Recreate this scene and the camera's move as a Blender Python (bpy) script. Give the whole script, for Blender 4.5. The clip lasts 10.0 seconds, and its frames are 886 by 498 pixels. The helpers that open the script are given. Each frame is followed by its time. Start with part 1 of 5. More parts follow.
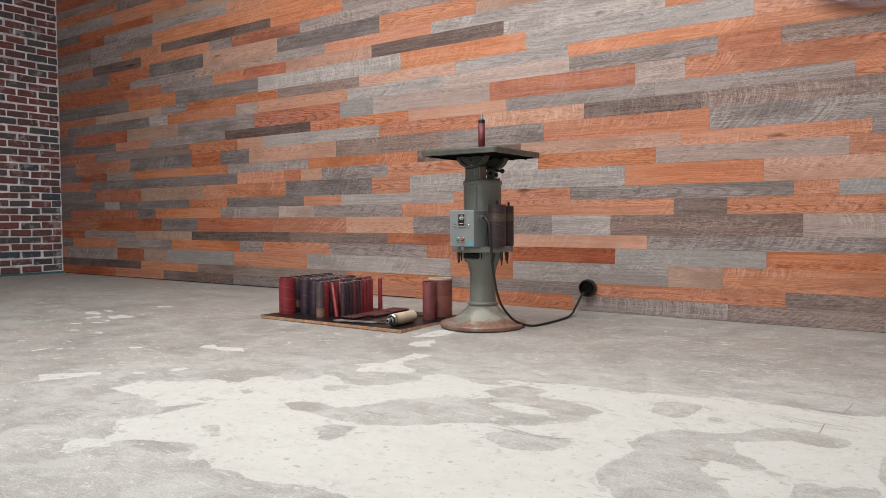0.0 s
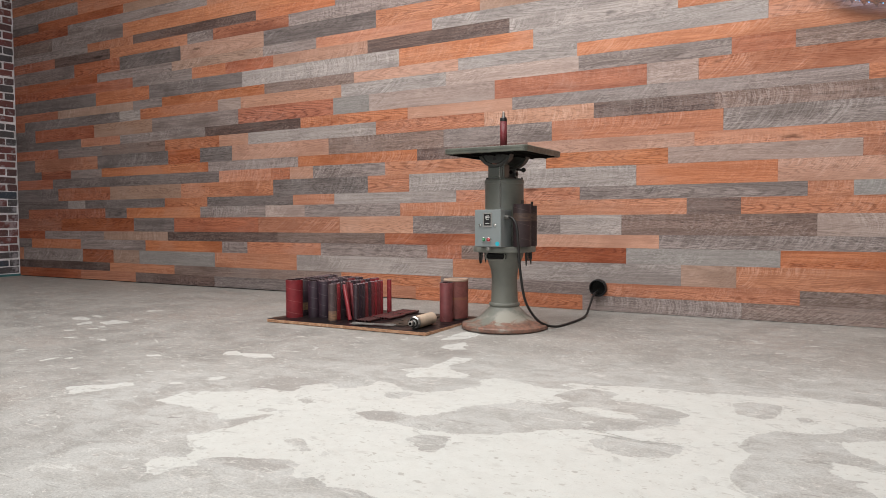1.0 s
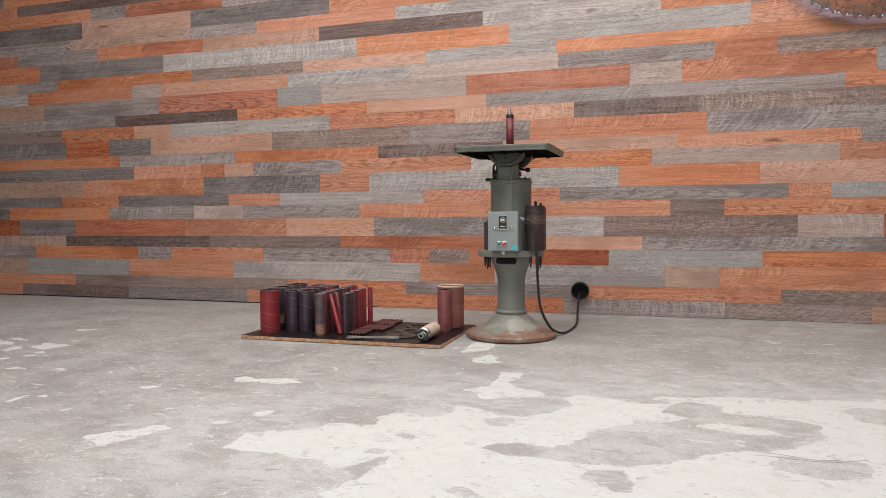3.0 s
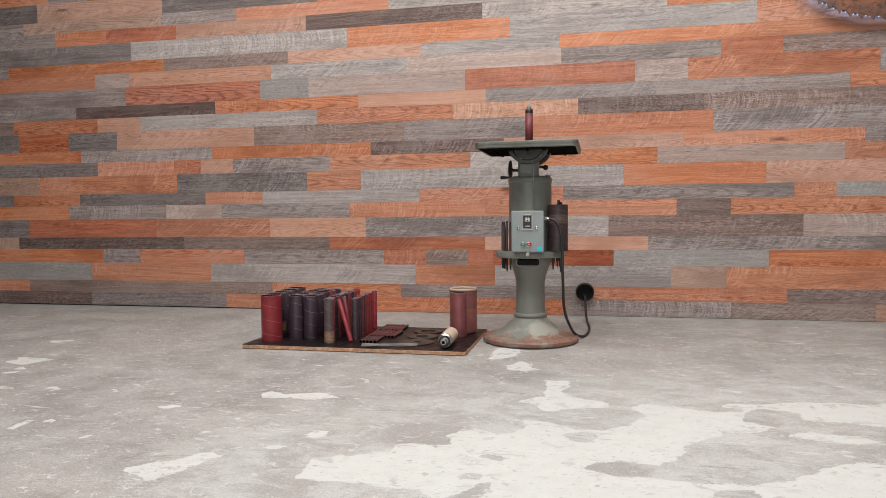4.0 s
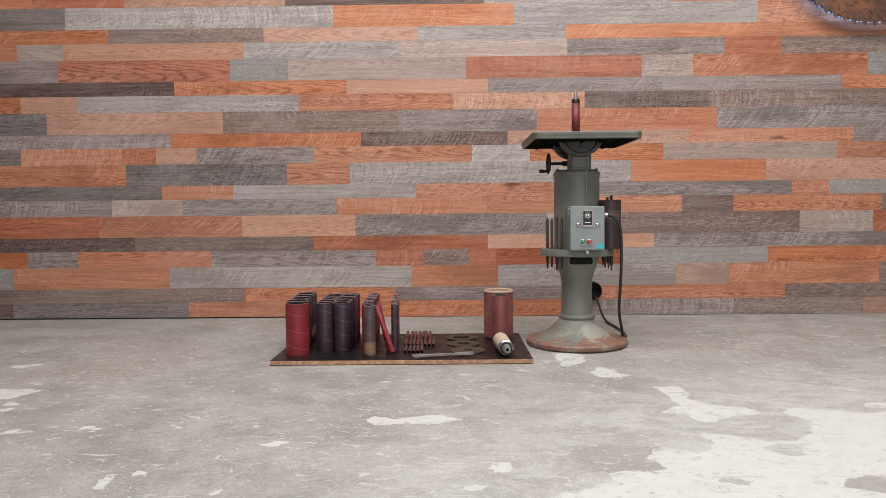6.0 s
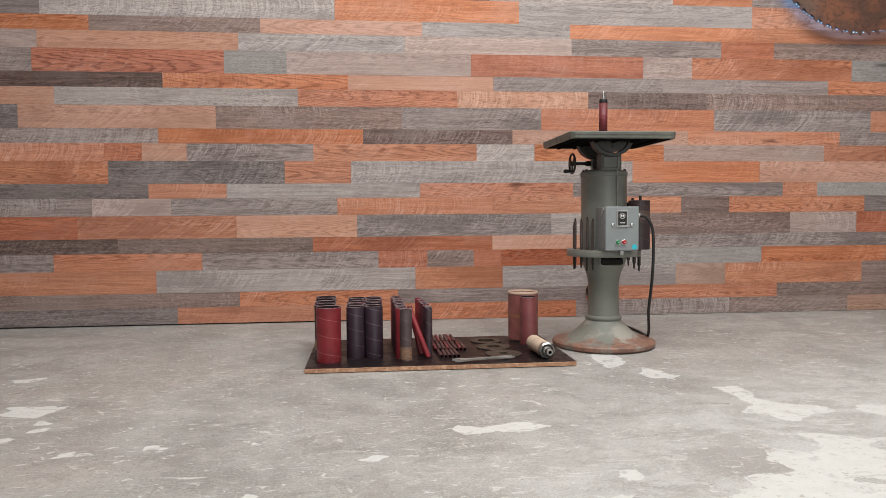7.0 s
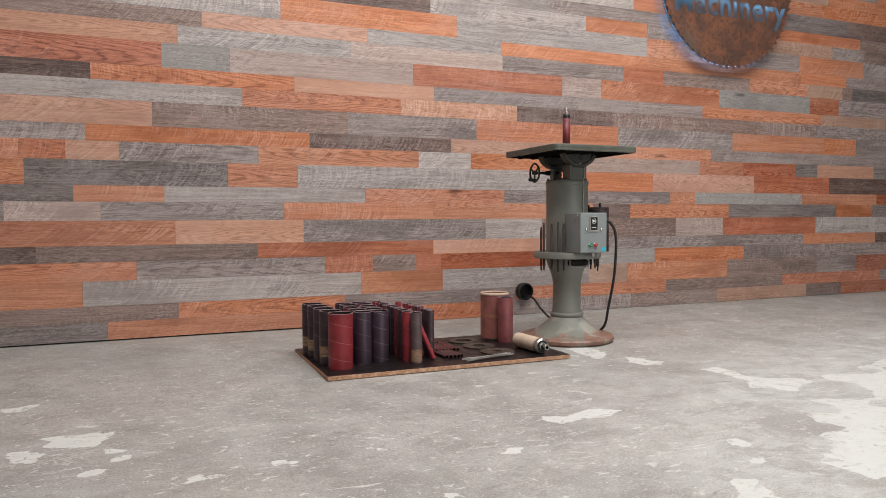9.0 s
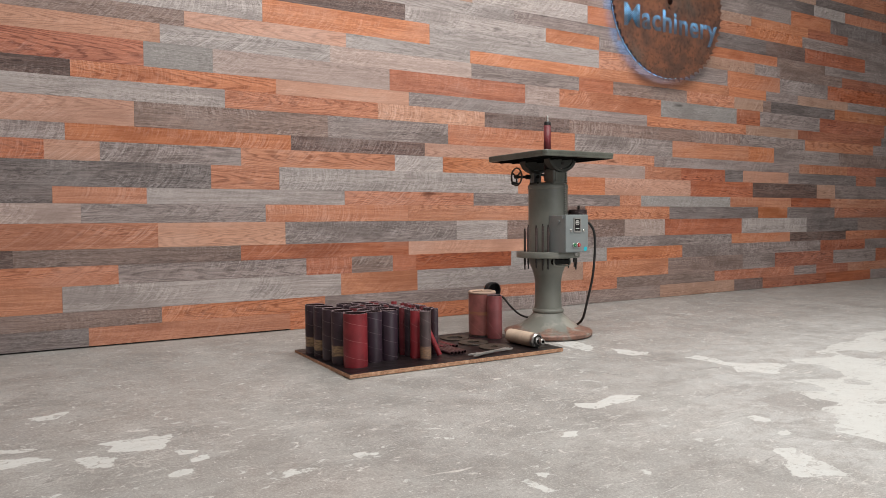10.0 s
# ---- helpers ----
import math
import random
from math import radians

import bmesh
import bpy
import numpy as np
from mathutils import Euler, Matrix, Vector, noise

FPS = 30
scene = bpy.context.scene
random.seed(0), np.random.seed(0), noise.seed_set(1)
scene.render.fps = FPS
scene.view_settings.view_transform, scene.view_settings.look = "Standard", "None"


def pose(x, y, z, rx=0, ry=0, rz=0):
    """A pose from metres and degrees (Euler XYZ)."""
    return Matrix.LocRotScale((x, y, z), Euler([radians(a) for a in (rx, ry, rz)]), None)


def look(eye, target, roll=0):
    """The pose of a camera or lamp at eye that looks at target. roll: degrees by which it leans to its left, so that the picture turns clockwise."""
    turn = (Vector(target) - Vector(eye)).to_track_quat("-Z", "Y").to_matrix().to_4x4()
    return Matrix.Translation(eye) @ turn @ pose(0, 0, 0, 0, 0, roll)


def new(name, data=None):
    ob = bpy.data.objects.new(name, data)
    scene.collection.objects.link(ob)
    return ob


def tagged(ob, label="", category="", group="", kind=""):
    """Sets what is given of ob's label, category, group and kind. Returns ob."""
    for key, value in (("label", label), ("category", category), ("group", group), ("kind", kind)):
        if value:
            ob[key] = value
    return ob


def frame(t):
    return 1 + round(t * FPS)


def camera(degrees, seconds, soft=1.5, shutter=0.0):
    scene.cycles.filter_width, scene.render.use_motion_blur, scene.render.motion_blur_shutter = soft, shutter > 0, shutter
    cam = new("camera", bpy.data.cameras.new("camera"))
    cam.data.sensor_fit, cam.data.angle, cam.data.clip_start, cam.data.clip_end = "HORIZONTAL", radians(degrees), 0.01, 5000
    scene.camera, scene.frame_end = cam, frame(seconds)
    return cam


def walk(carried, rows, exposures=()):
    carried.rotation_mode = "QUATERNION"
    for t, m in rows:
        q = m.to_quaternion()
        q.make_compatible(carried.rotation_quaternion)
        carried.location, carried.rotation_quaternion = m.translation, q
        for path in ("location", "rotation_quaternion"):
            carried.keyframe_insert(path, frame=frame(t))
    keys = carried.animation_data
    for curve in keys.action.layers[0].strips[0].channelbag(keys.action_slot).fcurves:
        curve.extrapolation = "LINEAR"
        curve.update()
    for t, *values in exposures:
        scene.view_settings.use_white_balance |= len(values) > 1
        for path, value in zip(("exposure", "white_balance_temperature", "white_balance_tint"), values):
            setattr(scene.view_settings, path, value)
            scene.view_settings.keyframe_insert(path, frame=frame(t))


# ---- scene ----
cam = camera(63.5, 10.0, soft=0.25)
PATH = [
    (0, (0.1485, 0.0936, 0.6039), (-0.8721, 1.574, 0.5283), -0.3),
    (0.5, (-0.0378, 0.0171, 0.5994), (-0.999, 1.537, 0.5247), -0.3),
    (1, (-0.27, -0.0666, 0.6066), (-1.164, 1.494, 0.5292), -0.3),
    (1.5, (-0.522, -0.135, 0.6138), (-1.327, 1.473, 0.5355), -0.3),
    (2, (-0.7236, -0.1512, 0.6183), (-1.436, 1.499, 0.5382), -0.3),
    (2.5, (-0.9126, -0.1539, 0.6273), (-1.541, 1.531, 0.5454), -0.4),
    (4, (-1.572, -0.0693, 0.6318), (-1.957, 1.688, 0.5472), -0.5),
    (4.5, (-1.796, -0.0216, 0.6237), (-2.094, 1.751, 0.5373), -0.6),
    (5, (-2.021, 0.0243, 0.6192), (-2.23, 1.81, 0.5319), -0.6),
    (5.5, (-2.254, 0.0711, 0.6246), (-2.37, 1.865, 0.5355), -0.6),
    (7, (-2.986, 0.243, 0.6183), (-2.8, 2.031, 0.5328), -0.4),
    (7.5, (-3.229, 0.2907, 0.6264), (-2.937, 2.065, 0.5427), -0.4),
    (8, (-3.466, 0.3267, 0.6255), (-3.029, 2.071, 0.5454), -0.3),
    (8.5, (-3.668, 0.3501, 0.6237), (-3.09, 2.053, 0.5454), -0.3),
    (9, (-3.888, 0.3699, 0.6237), (-3.188, 2.027, 0.5481), -0.3),
    (9.5, (-4.124, 0.405, 0.6264), (-3.308, 2.008, 0.5517), -0.4),
    (10, (-4.357, 0.4662, 0.6273), (-3.431, 2.007, 0.5544), -0.4),
]
walk(cam, [(t, look(eye, target, roll)) for t, eye, target, roll in PATH])

# ---- world and light ----
world = bpy.data.worlds.new("world")
scene.world = world
world.use_nodes = True
world.node_tree.nodes["Background"].inputs["Color"].default_value = (0.9, 0.95, 1.0, 1)
world.node_tree.nodes["Background"].inputs["Strength"].default_value = 0.05


def area_lamp(name, eye, target, sx, sy, watts, colour):
    data = bpy.data.lights.new(name, "AREA")
    data.shape, data.size, data.size_y, data.energy, data.color = "RECTANGLE", sx, sy, watts, colour
    ob = new(name, data)
    ob.matrix_world = look(eye, target)
    return ob


# ceiling lamps of the hall, and an added soft fill lamp behind the camera
area_lamp("ceiling_lamp", (-2.0, 1.7, 4.05), (-2.0, 2.1, 0), 4.4, 2.2, 245, (1.0, 0.97, 0.94))
area_lamp("front_fill", (-1.6, -3.7, 1.9), (-1.7, 3.0, 0.6), 4.0, 3.0, 88, (0.97, 0.985, 1.0))


# ---- small helpers ----
def part(name, bm, material, parent, label="", smooth=False):
    me = bpy.data.meshes.new(name)
    bm.to_mesh(me)
    bm.free()
    me.materials.append(material)
    if smooth:
        me.shade_smooth()
    ob = new(name, me)
    if parent is not None:
        ob.parent = parent
    if label:
        ob["label"] = label
    return ob


def thing(name, x, y, z, label, category, group="", rz=0.0, kind=""):
    ob = new(name)
    ob.empty_display_size = 0.05
    ob.matrix_world = pose(x, y, z, 0, 0, rz)
    return tagged(ob, label, category, group, kind)


def crisp(ob, degrees=35):
    ob.data.set_sharp_from_angle(angle=radians(degrees))
    return ob


def block(bm, x0, x1, y0, y1, z0, z1, bevel=0.0, segments=2):
    made = bmesh.ops.create_cube(bm, size=1.0)
    vs = made["verts"]
    for v in vs:
        v.co = Vector((x0 + (v.co.x + 0.5) * (x1 - x0), y0 + (v.co.y + 0.5) * (y1 - y0), z0 + (v.co.z + 0.5) * (z1 - z0)))
    if bevel:
        edges = list({e for v in vs for e in v.link_edges})
        bmesh.ops.bevel(bm, geom=edges, offset=bevel, segments=segments, affect="EDGES", profile=0.5)
    return bm


def lathe(bm, profile, segs=48, m=None, wobble=0.0):
    """Turns a profile of (radius, height) round z. A radius of 0 closes the end."""
    rings = []
    for r, z in profile:
        if r <= 1e-6:
            rings.append([bm.verts.new((0, 0, z))])
        else:
            rings.append([bm.verts.new((r * math.cos(2 * math.pi * i / segs), r * math.sin(2 * math.pi * i / segs), z)) for i in range(segs)])
    for a, b in zip(rings, rings[1:]):
        for i in range(segs):
            j = (i + 1) % segs
            quad = [a[i % len(a)], a[j % len(a)], b[j % len(b)], b[i % len(b)]]
            uniq = list(dict.fromkeys(quad))
            if len(uniq) >= 3:
                bm.faces.new(uniq)
    bmesh.ops.recalc_face_normals(bm, faces=bm.faces)
    if m is not None:
        bmesh.ops.transform(bm, matrix=m, verts=[v for ring in rings for v in ring])
    return bm


def rod(bm, a, b, r, segs=16, r2=None):
    a, b = Vector(a), Vector(b)
    m = Matrix.Translation(a) @ (b - a).to_track_quat("Z", "Y").to_matrix().to_4x4()
    return lathe(bm, [(0, 0), (r, 0), (r if r2 is None else r2, (b - a).length), (0, (b - a).length)], segs, m)


def sweep(bm, points, r, segs=12):
    """A round cord along smooth points."""
    pts = [Vector(p) for p in points]
    line = []
    for i in range(len(pts) - 1):
        p0, p1, p2, p3 = pts[max(i - 1, 0)], pts[i], pts[i + 1], pts[min(i + 2, len(pts) - 1)]
        for k in range(8):
            t = k / 8
            line.append(0.5 * ((2 * p1) + (p2 - p0) * t + (2 * p0 - 5 * p1 + 4 * p2 - p3) * t * t + (3 * p1 - p0 - 3 * p2 + p3) * t ** 3))
    line.append(pts[-1])
    rings, up = [], Vector((0.3, 0.2, 0.93)).normalized()
    for i, p in enumerate(line):
        d = (line[min(i + 1, len(line) - 1)] - line[max(i - 1, 0)]).normalized()
        side = d.cross(up).normalized()
        up = side.cross(d).normalized()
        rings.append([bm.verts.new(p + r * (math.cos(2 * math.pi * k / segs) * side + math.sin(2 * math.pi * k / segs) * up)) for k in range(segs)])
    for a, b in zip(rings, rings[1:]):
        for k in range(segs):
            bm.faces.new([a[k], a[(k + 1) % segs], b[(k + 1) % segs], b[k]])
    bm.faces.new(rings[0][::-1])
    bm.faces.new(rings[-1])
    bmesh.ops.recalc_face_normals(bm, faces=bm.faces)
    return bm


# ---- materials ----
class Nodes:
    """A thin wrapper that adds and links shader nodes."""

    def __init__(self, name):
        self.mat = bpy.data.materials.new(name)
        self.mat.use_nodes = True
        self.tree = self.mat.node_tree
        self.shader = self.tree.nodes["Principled BSDF"]

    def add(self, kind, **inputs):
        return self.tree.nodes.new(kind)

    def plug(self, node, key, value):
        if isinstance(value, bpy.types.NodeSocket):
            self.tree.links.new(value, node.inputs[key])
        elif value is not None:
            node.inputs[key].default_value = value

    def math(self, op, a, b=None, c=None, clamp=False):
        n = self.add("ShaderNodeMath")
        n.operation, n.use_clamp = op, clamp
        for i, v in enumerate((a, b, c)):
            self.plug(n, i, v)
        return n.outputs[0]

    def vec(self, op, a, b=None):
        n = self.add("ShaderNodeVectorMath")
        n.operation = op
        self.plug(n, 0, a)
        self.plug(n, 1, b)
        return n.outputs[0]

    def mix(self, fac, a, b, blend="MIX"):
        n = self.add("ShaderNodeMix")
        n.data_type, n.blend_type, n.clamp_factor = "RGBA", blend, True
        self.plug(n, 0, fac)
        self.plug(n, 6, a if isinstance(a, bpy.types.NodeSocket) else (*a, 1))
        self.plug(n, 7, b if isinstance(b, bpy.types.NodeSocket) else (*b, 1))
        return n.outputs[2]

    def noise(self, vector, scale, detail=4.0, rough=0.55, distort=0.0):
        n = self.add("ShaderNodeTexNoise")
        self.plug(n, "Vector", vector)
        self.plug(n, "Scale", scale)
        self.plug(n, "Detail", detail)
        self.plug(n, "Roughness", rough)
        self.plug(n, "Distortion", distort)
        return n.outputs[0]

    def ramp(self, value, low, high, a=0.0, b=1.0):
        n = self.add("ShaderNodeMapRange")
        n.interpolation_type = "SMOOTHSTEP"
        for i, v in enumerate((value, low, high, a, b)):
            self.plug(n, i, v)
        return n.outputs[0]

    def mapped(self, vector, loc=(0, 0, 0), rot=(0, 0, 0), scale=(1, 1, 1)):
        n = self.add("ShaderNodeMapping")
        self.plug(n, "Vector", vector)
        self.plug(n, "Location", loc)
        self.plug(n, "Rotation", tuple(radians(a) for a in rot))
        self.plug(n, "Scale", scale)
        return n.outputs[0]

    def coords(self, which="Object"):
        return self.add("ShaderNodeTexCoord").outputs[which]

    def place(self):
        return self.add("ShaderNodeNewGeometry").outputs["Position"]

    def finish(self, colour, rough=0.6, metal=0.0, height=None, strength=0.3, depth=0.002, specular=None):
        self.plug(self.shader, "Base Color", colour if isinstance(colour, bpy.types.NodeSocket) else (*colour, 1))
        self.plug(self.shader, "Roughness", rough)
        self.plug(self.shader, "Metallic", metal)
        if specular is not None:
            self.plug(self.shader, "Specular IOR Level", specular)
        if height is not None:
            b = self.add("ShaderNodeBump")
            self.plug(b, "Height", height)
            self.plug(b, "Strength", strength)
            self.plug(b, "Distance", depth)
            self.plug(self.shader, "Normal", b.outputs[0])
        return self.mat


def wood_material(name, base, dark, grain=0.5, saw=0.35, weather=0.3, island=False):
    """Reclaimed sawn board: arched growth rings, grain along x, slanting saw marks, blotches, knots and nail holes."""
    n = Nodes(name)
    pos = n.place()
    if island:
        rnd = n.add("ShaderNodeNewGeometry").outputs["Random Per Island"]
    else:
        rnd = n.add("ShaderNodeObjectInfo").outputs["Random"]

    def chance(k):
        return n.math("FRACT", n.math("MULTIPLY", rnd, k))

    shift = n.add("ShaderNodeCombineXYZ")
    n.plug(shift, 0, n.math("MULTIPLY", rnd, 37.0))
    n.plug(shift, 1, n.math("MULTIPLY", rnd, 91.0))
    n.plug(shift, 2, n.math("MULTIPLY", rnd, 13.0))
    v = n.vec("ADD", pos, shift.outputs[0])
    sep = n.add("ShaderNodeSeparateXYZ")
    n.plug(sep, 0, v)
    own = n.add("ShaderNodeSeparateXYZ")
    n.plug(own, 0, n.coords() if not island else v)
    warp = n.noise(n.mapped(v, scale=(2.4, 1, 9)), 1.0, 3.0)
    wv = n.add("ShaderNodeCombineXYZ")
    n.plug(wv, 2, n.math("MULTIPLY", n.math("SUBTRACT", warp, 0.5), 0.05))
    gv = n.vec("ADD", v, wv.outputs[0])
    fibre = n.noise(n.mapped(gv, scale=(5, 4, 210)), 1.0, 6.0, 0.75)
    streak = n.noise(n.mapped(gv, scale=(1.6, 3, 60)), 1.0, 7.0, 0.75)
    # arches of a plain-sawn face: a paraboloid across the board, bent by slow noise
    zc = n.math("ADD", own.outputs[2], n.ramp(chance(61.7), 0.0, 1.0, -0.035, 0.035)) if not island else n.math("SUBTRACT", n.math("PINGPONG", own.outputs[2], 0.1), 0.05)
    way = n.math("SIGN", n.math("SUBTRACT", chance(23.9), 0.5))
    arch = n.math("MULTIPLY", n.math("MULTIPLY", zc, zc), n.ramp(chance(47.1), 0.0, 1.0, 90.0, 330.0))
    bend = n.noise(n.mapped(v, scale=(2.2, 2, 16)), 1.0, 4.0, 0.6)
    field = n.math("ADD", n.math("ADD", n.math("MULTIPLY", sep.outputs[0], way), arch), n.math("MULTIPLY", bend, 0.62))
    rings = n.math("PINGPONG", n.math("MULTIPLY", field, n.ramp(chance(11.3), 0.0, 1.0, 7.0, 12.0)), 0.5)
    rings = n.math("MULTIPLY", n.ramp(rings, 0.24, 0.46), n.ramp(chance(7.7), 0.15, 0.60, 0.12, 1.0))
    rings = n.math("MULTIPLY", rings, n.ramp(streak, 0.36, 0.56, 0.35, 1.0))
    speck = n.noise(n.mapped(v, rot=(0, 8, 0), scale=(48, 48, 210)), 1.0, 4.0, 0.8)
    blotch = n.noise(n.mapped(v, scale=(3.4, 3, 11)), 1.0, 5.0, 0.65)
    # saw marks lean one way or the other, board by board, and bow a little
    lean = n.ramp(chance(17.3), 0.0, 1.0, 0.25, 1.0)
    bow = n.math("MULTIPLY", n.math("SUBTRACT", warp, 0.5), 0.018)
    along = n.math("ADD", n.math("SUBTRACT", sep.outputs[0], n.math("MULTIPLY", sep.outputs[2], lean)), bow)
    along = n.math("ADD", along, n.math("MULTIPLY", n.math("MULTIPLY", zc, zc), 5.0))

    def marks(freq, stretch, detail):
        sv = n.add("ShaderNodeCombineXYZ")
        n.plug(sv, 0, n.math("MULTIPLY", along, freq))
        n.plug(sv, 2, n.math("MULTIPLY", sep.outputs[2], stretch))
        return n.noise(sv.outputs[0], 1.0, detail, 0.6)

    fine, bold = marks(105.0, 7.0, 4.0), marks(34.0, 4.0, 4.0)
    scratch = marks(19.0, 2.5, 2.0)
    rough_zone = n.ramp(n.noise(n.mapped(v, scale=(1.7, 2, 6)), 1.0, 4.0, 0.6), 0.40, 0.58)
    amount = n.ramp(chance(41.3), 0.10, 0.9, 0.35, 1.0)
    where = n.math("MULTIPLY", n.math("ADD", n.math("MULTIPLY", rough_zone, 0.66), 0.14), amount)
    # ruddy boards keep a planed face: bolder rings, less of the torn grain
    torn, ringed = (0.5, 1.6) if base[0] > 1.9 * base[2] else (0.9, 1.0)
    low = tuple(0.72 * c for c in dark)
    pale = tuple(min(0.80, 0.92 * c + 0.17) for c in base)
    colour = n.mix(n.math("MULTIPLY", n.ramp(streak, 0.44, 0.60), 0.85 * grain), base, dark)
    colour = n.mix(n.math("MULTIPLY", n.ramp(fibre, 0.47, 0.56), 0.5 * grain + 0.16), colour, dark)
    colour = n.mix(n.math("MULTIPLY", rings, ringed * grain), colour, low)
    colour = n.mix(n.math("MULTIPLY", n.ramp(blotch, 0.50, 0.70), weather), colour, tuple(0.55 * c + 0.05 for c in dark))
    colour = n.mix(n.math("MULTIPLY", n.ramp(fine, 0.53, 0.58), n.math("MULTIPLY", where, 0.72 * saw)), colour, pale)
    colour = n.mix(n.math("MULTIPLY", n.ramp(fine, 0.39, 0.45, 1.0, 0.0), n.math("MULTIPLY", where, 0.8 * saw)), colour, low)
    colour = n.mix(n.math("MULTIPLY", n.ramp(bold, 0.57, 0.62), n.math("MULTIPLY", where, 0.6 * saw)), colour, pale)
    colour = n.mix(n.math("MULTIPLY", n.ramp(bold, 0.36, 0.42, 1.0, 0.0), n.math("MULTIPLY", where, 0.6 * saw)), colour, low)
    # single deep passes of the saw, thin and pale
    hair = n.ramp(n.math("ABSOLUTE", n.math("SUBTRACT", scratch, 0.5)), 0.004, 0.022, 1.0, 0.0)
    colour = n.mix(n.math("MULTIPLY", hair, n.math("MULTIPLY", n.ramp(rough_zone, 0.0, 1.0, 0.06, 0.30), amount)), colour, tuple(min(0.80, c + 0.05) for c in pale))
    colour = n.mix(n.math("MULTIPLY", n.ramp(speck, 0.54, 0.60), n.math("ADD", n.math("MULTIPLY", rough_zone, 0.40 * torn), 0.25 * torn)), colour, low)
    colour = n.mix(n.math("MULTIPLY", n.ramp(speck, 0.40, 0.46, 1.0, 0.0), n.math("ADD", n.math("MULTIPLY", rough_zone, 0.36 * torn), 0.20 * torn)), colour, pale)
    # slow drift of tone along the board: burnt and washed stretches
    drift = n.noise(n.mapped(v, scale=(1.5, 2, 3.5)), 1.0, 4.0, 0.6)
    colour = n.mix(n.math("MULTIPLY", n.ramp(drift, 0.52, 0.66), 0.50), colour, tuple(0.85 * c for c in dark))
    colour = n.mix(n.math("MULTIPLY", n.ramp(drift, 0.34, 0.47, 1.0, 0.0), 0.30), colour, tuple(0.7 * c + 0.12 for c in base))
    # knots, cracks along the grain and nail holes
    vor = n.add("ShaderNodeTexVoronoi")
    n.plug(vor, "Vector", n.mapped(v, scale=(1.1, 0.01, 5.0)))
    n.plug(vor, "Scale", 1.0)
    knot = n.ramp(n.math("ADD", vor.outputs["Distance"], n.math("MULTIPLY", n.math("SUBTRACT", blotch, 0.5), 0.35)), 0.0, 0.07, 1.0, 0.0)
    colour = n.mix(n.math("MULTIPLY", knot, 0.75), colour, tuple(0.3 * c for c in dark))
    gash = n.noise(n.mapped(gv, scale=(9, 4, 75)), 1.0, 2.0, 0.5)
    gash = n.math("MULTIPLY", n.ramp(gash, 0.722, 0.750), n.ramp(chance(31.7), 0.35, 0.7))
    colour = n.mix(n.math("MULTIPLY", gash, 0.6), colour, tuple(0.3 * c for c in dark))
    hue = n.add("ShaderNodeHueSaturation")
    n.plug(hue, "Hue", n.ramp(chance(83.9), 0.0, 1.0, 0.4965, 0.5000))
    n.plug(hue, "Value", n.ramp(chance(53.7), 0.0, 1.0, 0.93, 1.08))
    n.plug(hue, "Saturation", n.ramp(chance(29.1), 0.0, 1.0, 0.92, 1.06))
    n.plug(hue, "Color", colour)
    height = n.math("ADD", n.math("ADD", n.math("MULTIPLY", fibre, 0.5), n.math("MULTIPLY", fine, 0.6)), n.math("MULTIPLY", bold, 0.5))
    return n.finish(hue.outputs[0], n.ramp(fibre, 0.3, 0.7, 0.5, 0.72), 0.0, height, 0.5, 0.0025, 0.3)


TONES = {
    "o": ((0.602, 0.258, 0.138), (0.340, 0.112, 0.053), 0.55, 0.55, 0.16),
    "O": ((0.520, 0.190, 0.098), (0.262, 0.074, 0.036), 0.65, 0.36, 0.18),
    "t": ((0.480, 0.310, 0.232), (0.295, 0.178, 0.128), 0.50, 0.65, 0.25),
    "p": ((0.585, 0.338, 0.242), (0.390, 0.205, 0.140), 0.45, 0.62, 0.22),
    "g": ((0.385, 0.316, 0.296), (0.158, 0.124, 0.116), 0.68, 0.70, 0.32),
    "G": ((0.262, 0.218, 0.208), (0.098, 0.080, 0.077), 0.65, 0.50, 0.32),
    "l": ((0.490, 0.430, 0.408), (0.245, 0.208, 0.196), 0.62, 0.75, 0.30),
    "m": ((0.492, 0.374, 0.330), (0.290, 0.208, 0.178), 0.50, 0.70, 0.25),
    "b": ((0.318, 0.228, 0.196), (0.140, 0.094, 0.079), 0.62, 0.70, 0.32),
    "B": ((0.222, 0.147, 0.126), (0.070, 0.043, 0.037), 0.68, 0.60, 0.32),
    "s": ((0.345, 0.318, 0.304), (0.220, 0.200, 0.191), 0.45, 0.50, 0.15),
}
WOODS = {k: wood_material("reclaimed_board_" + k, *v) for k, v in TONES.items()}
WOODS_FAR = {k: wood_material("far_board_" + k, *v, island=True) for k, v in TONES.items()}


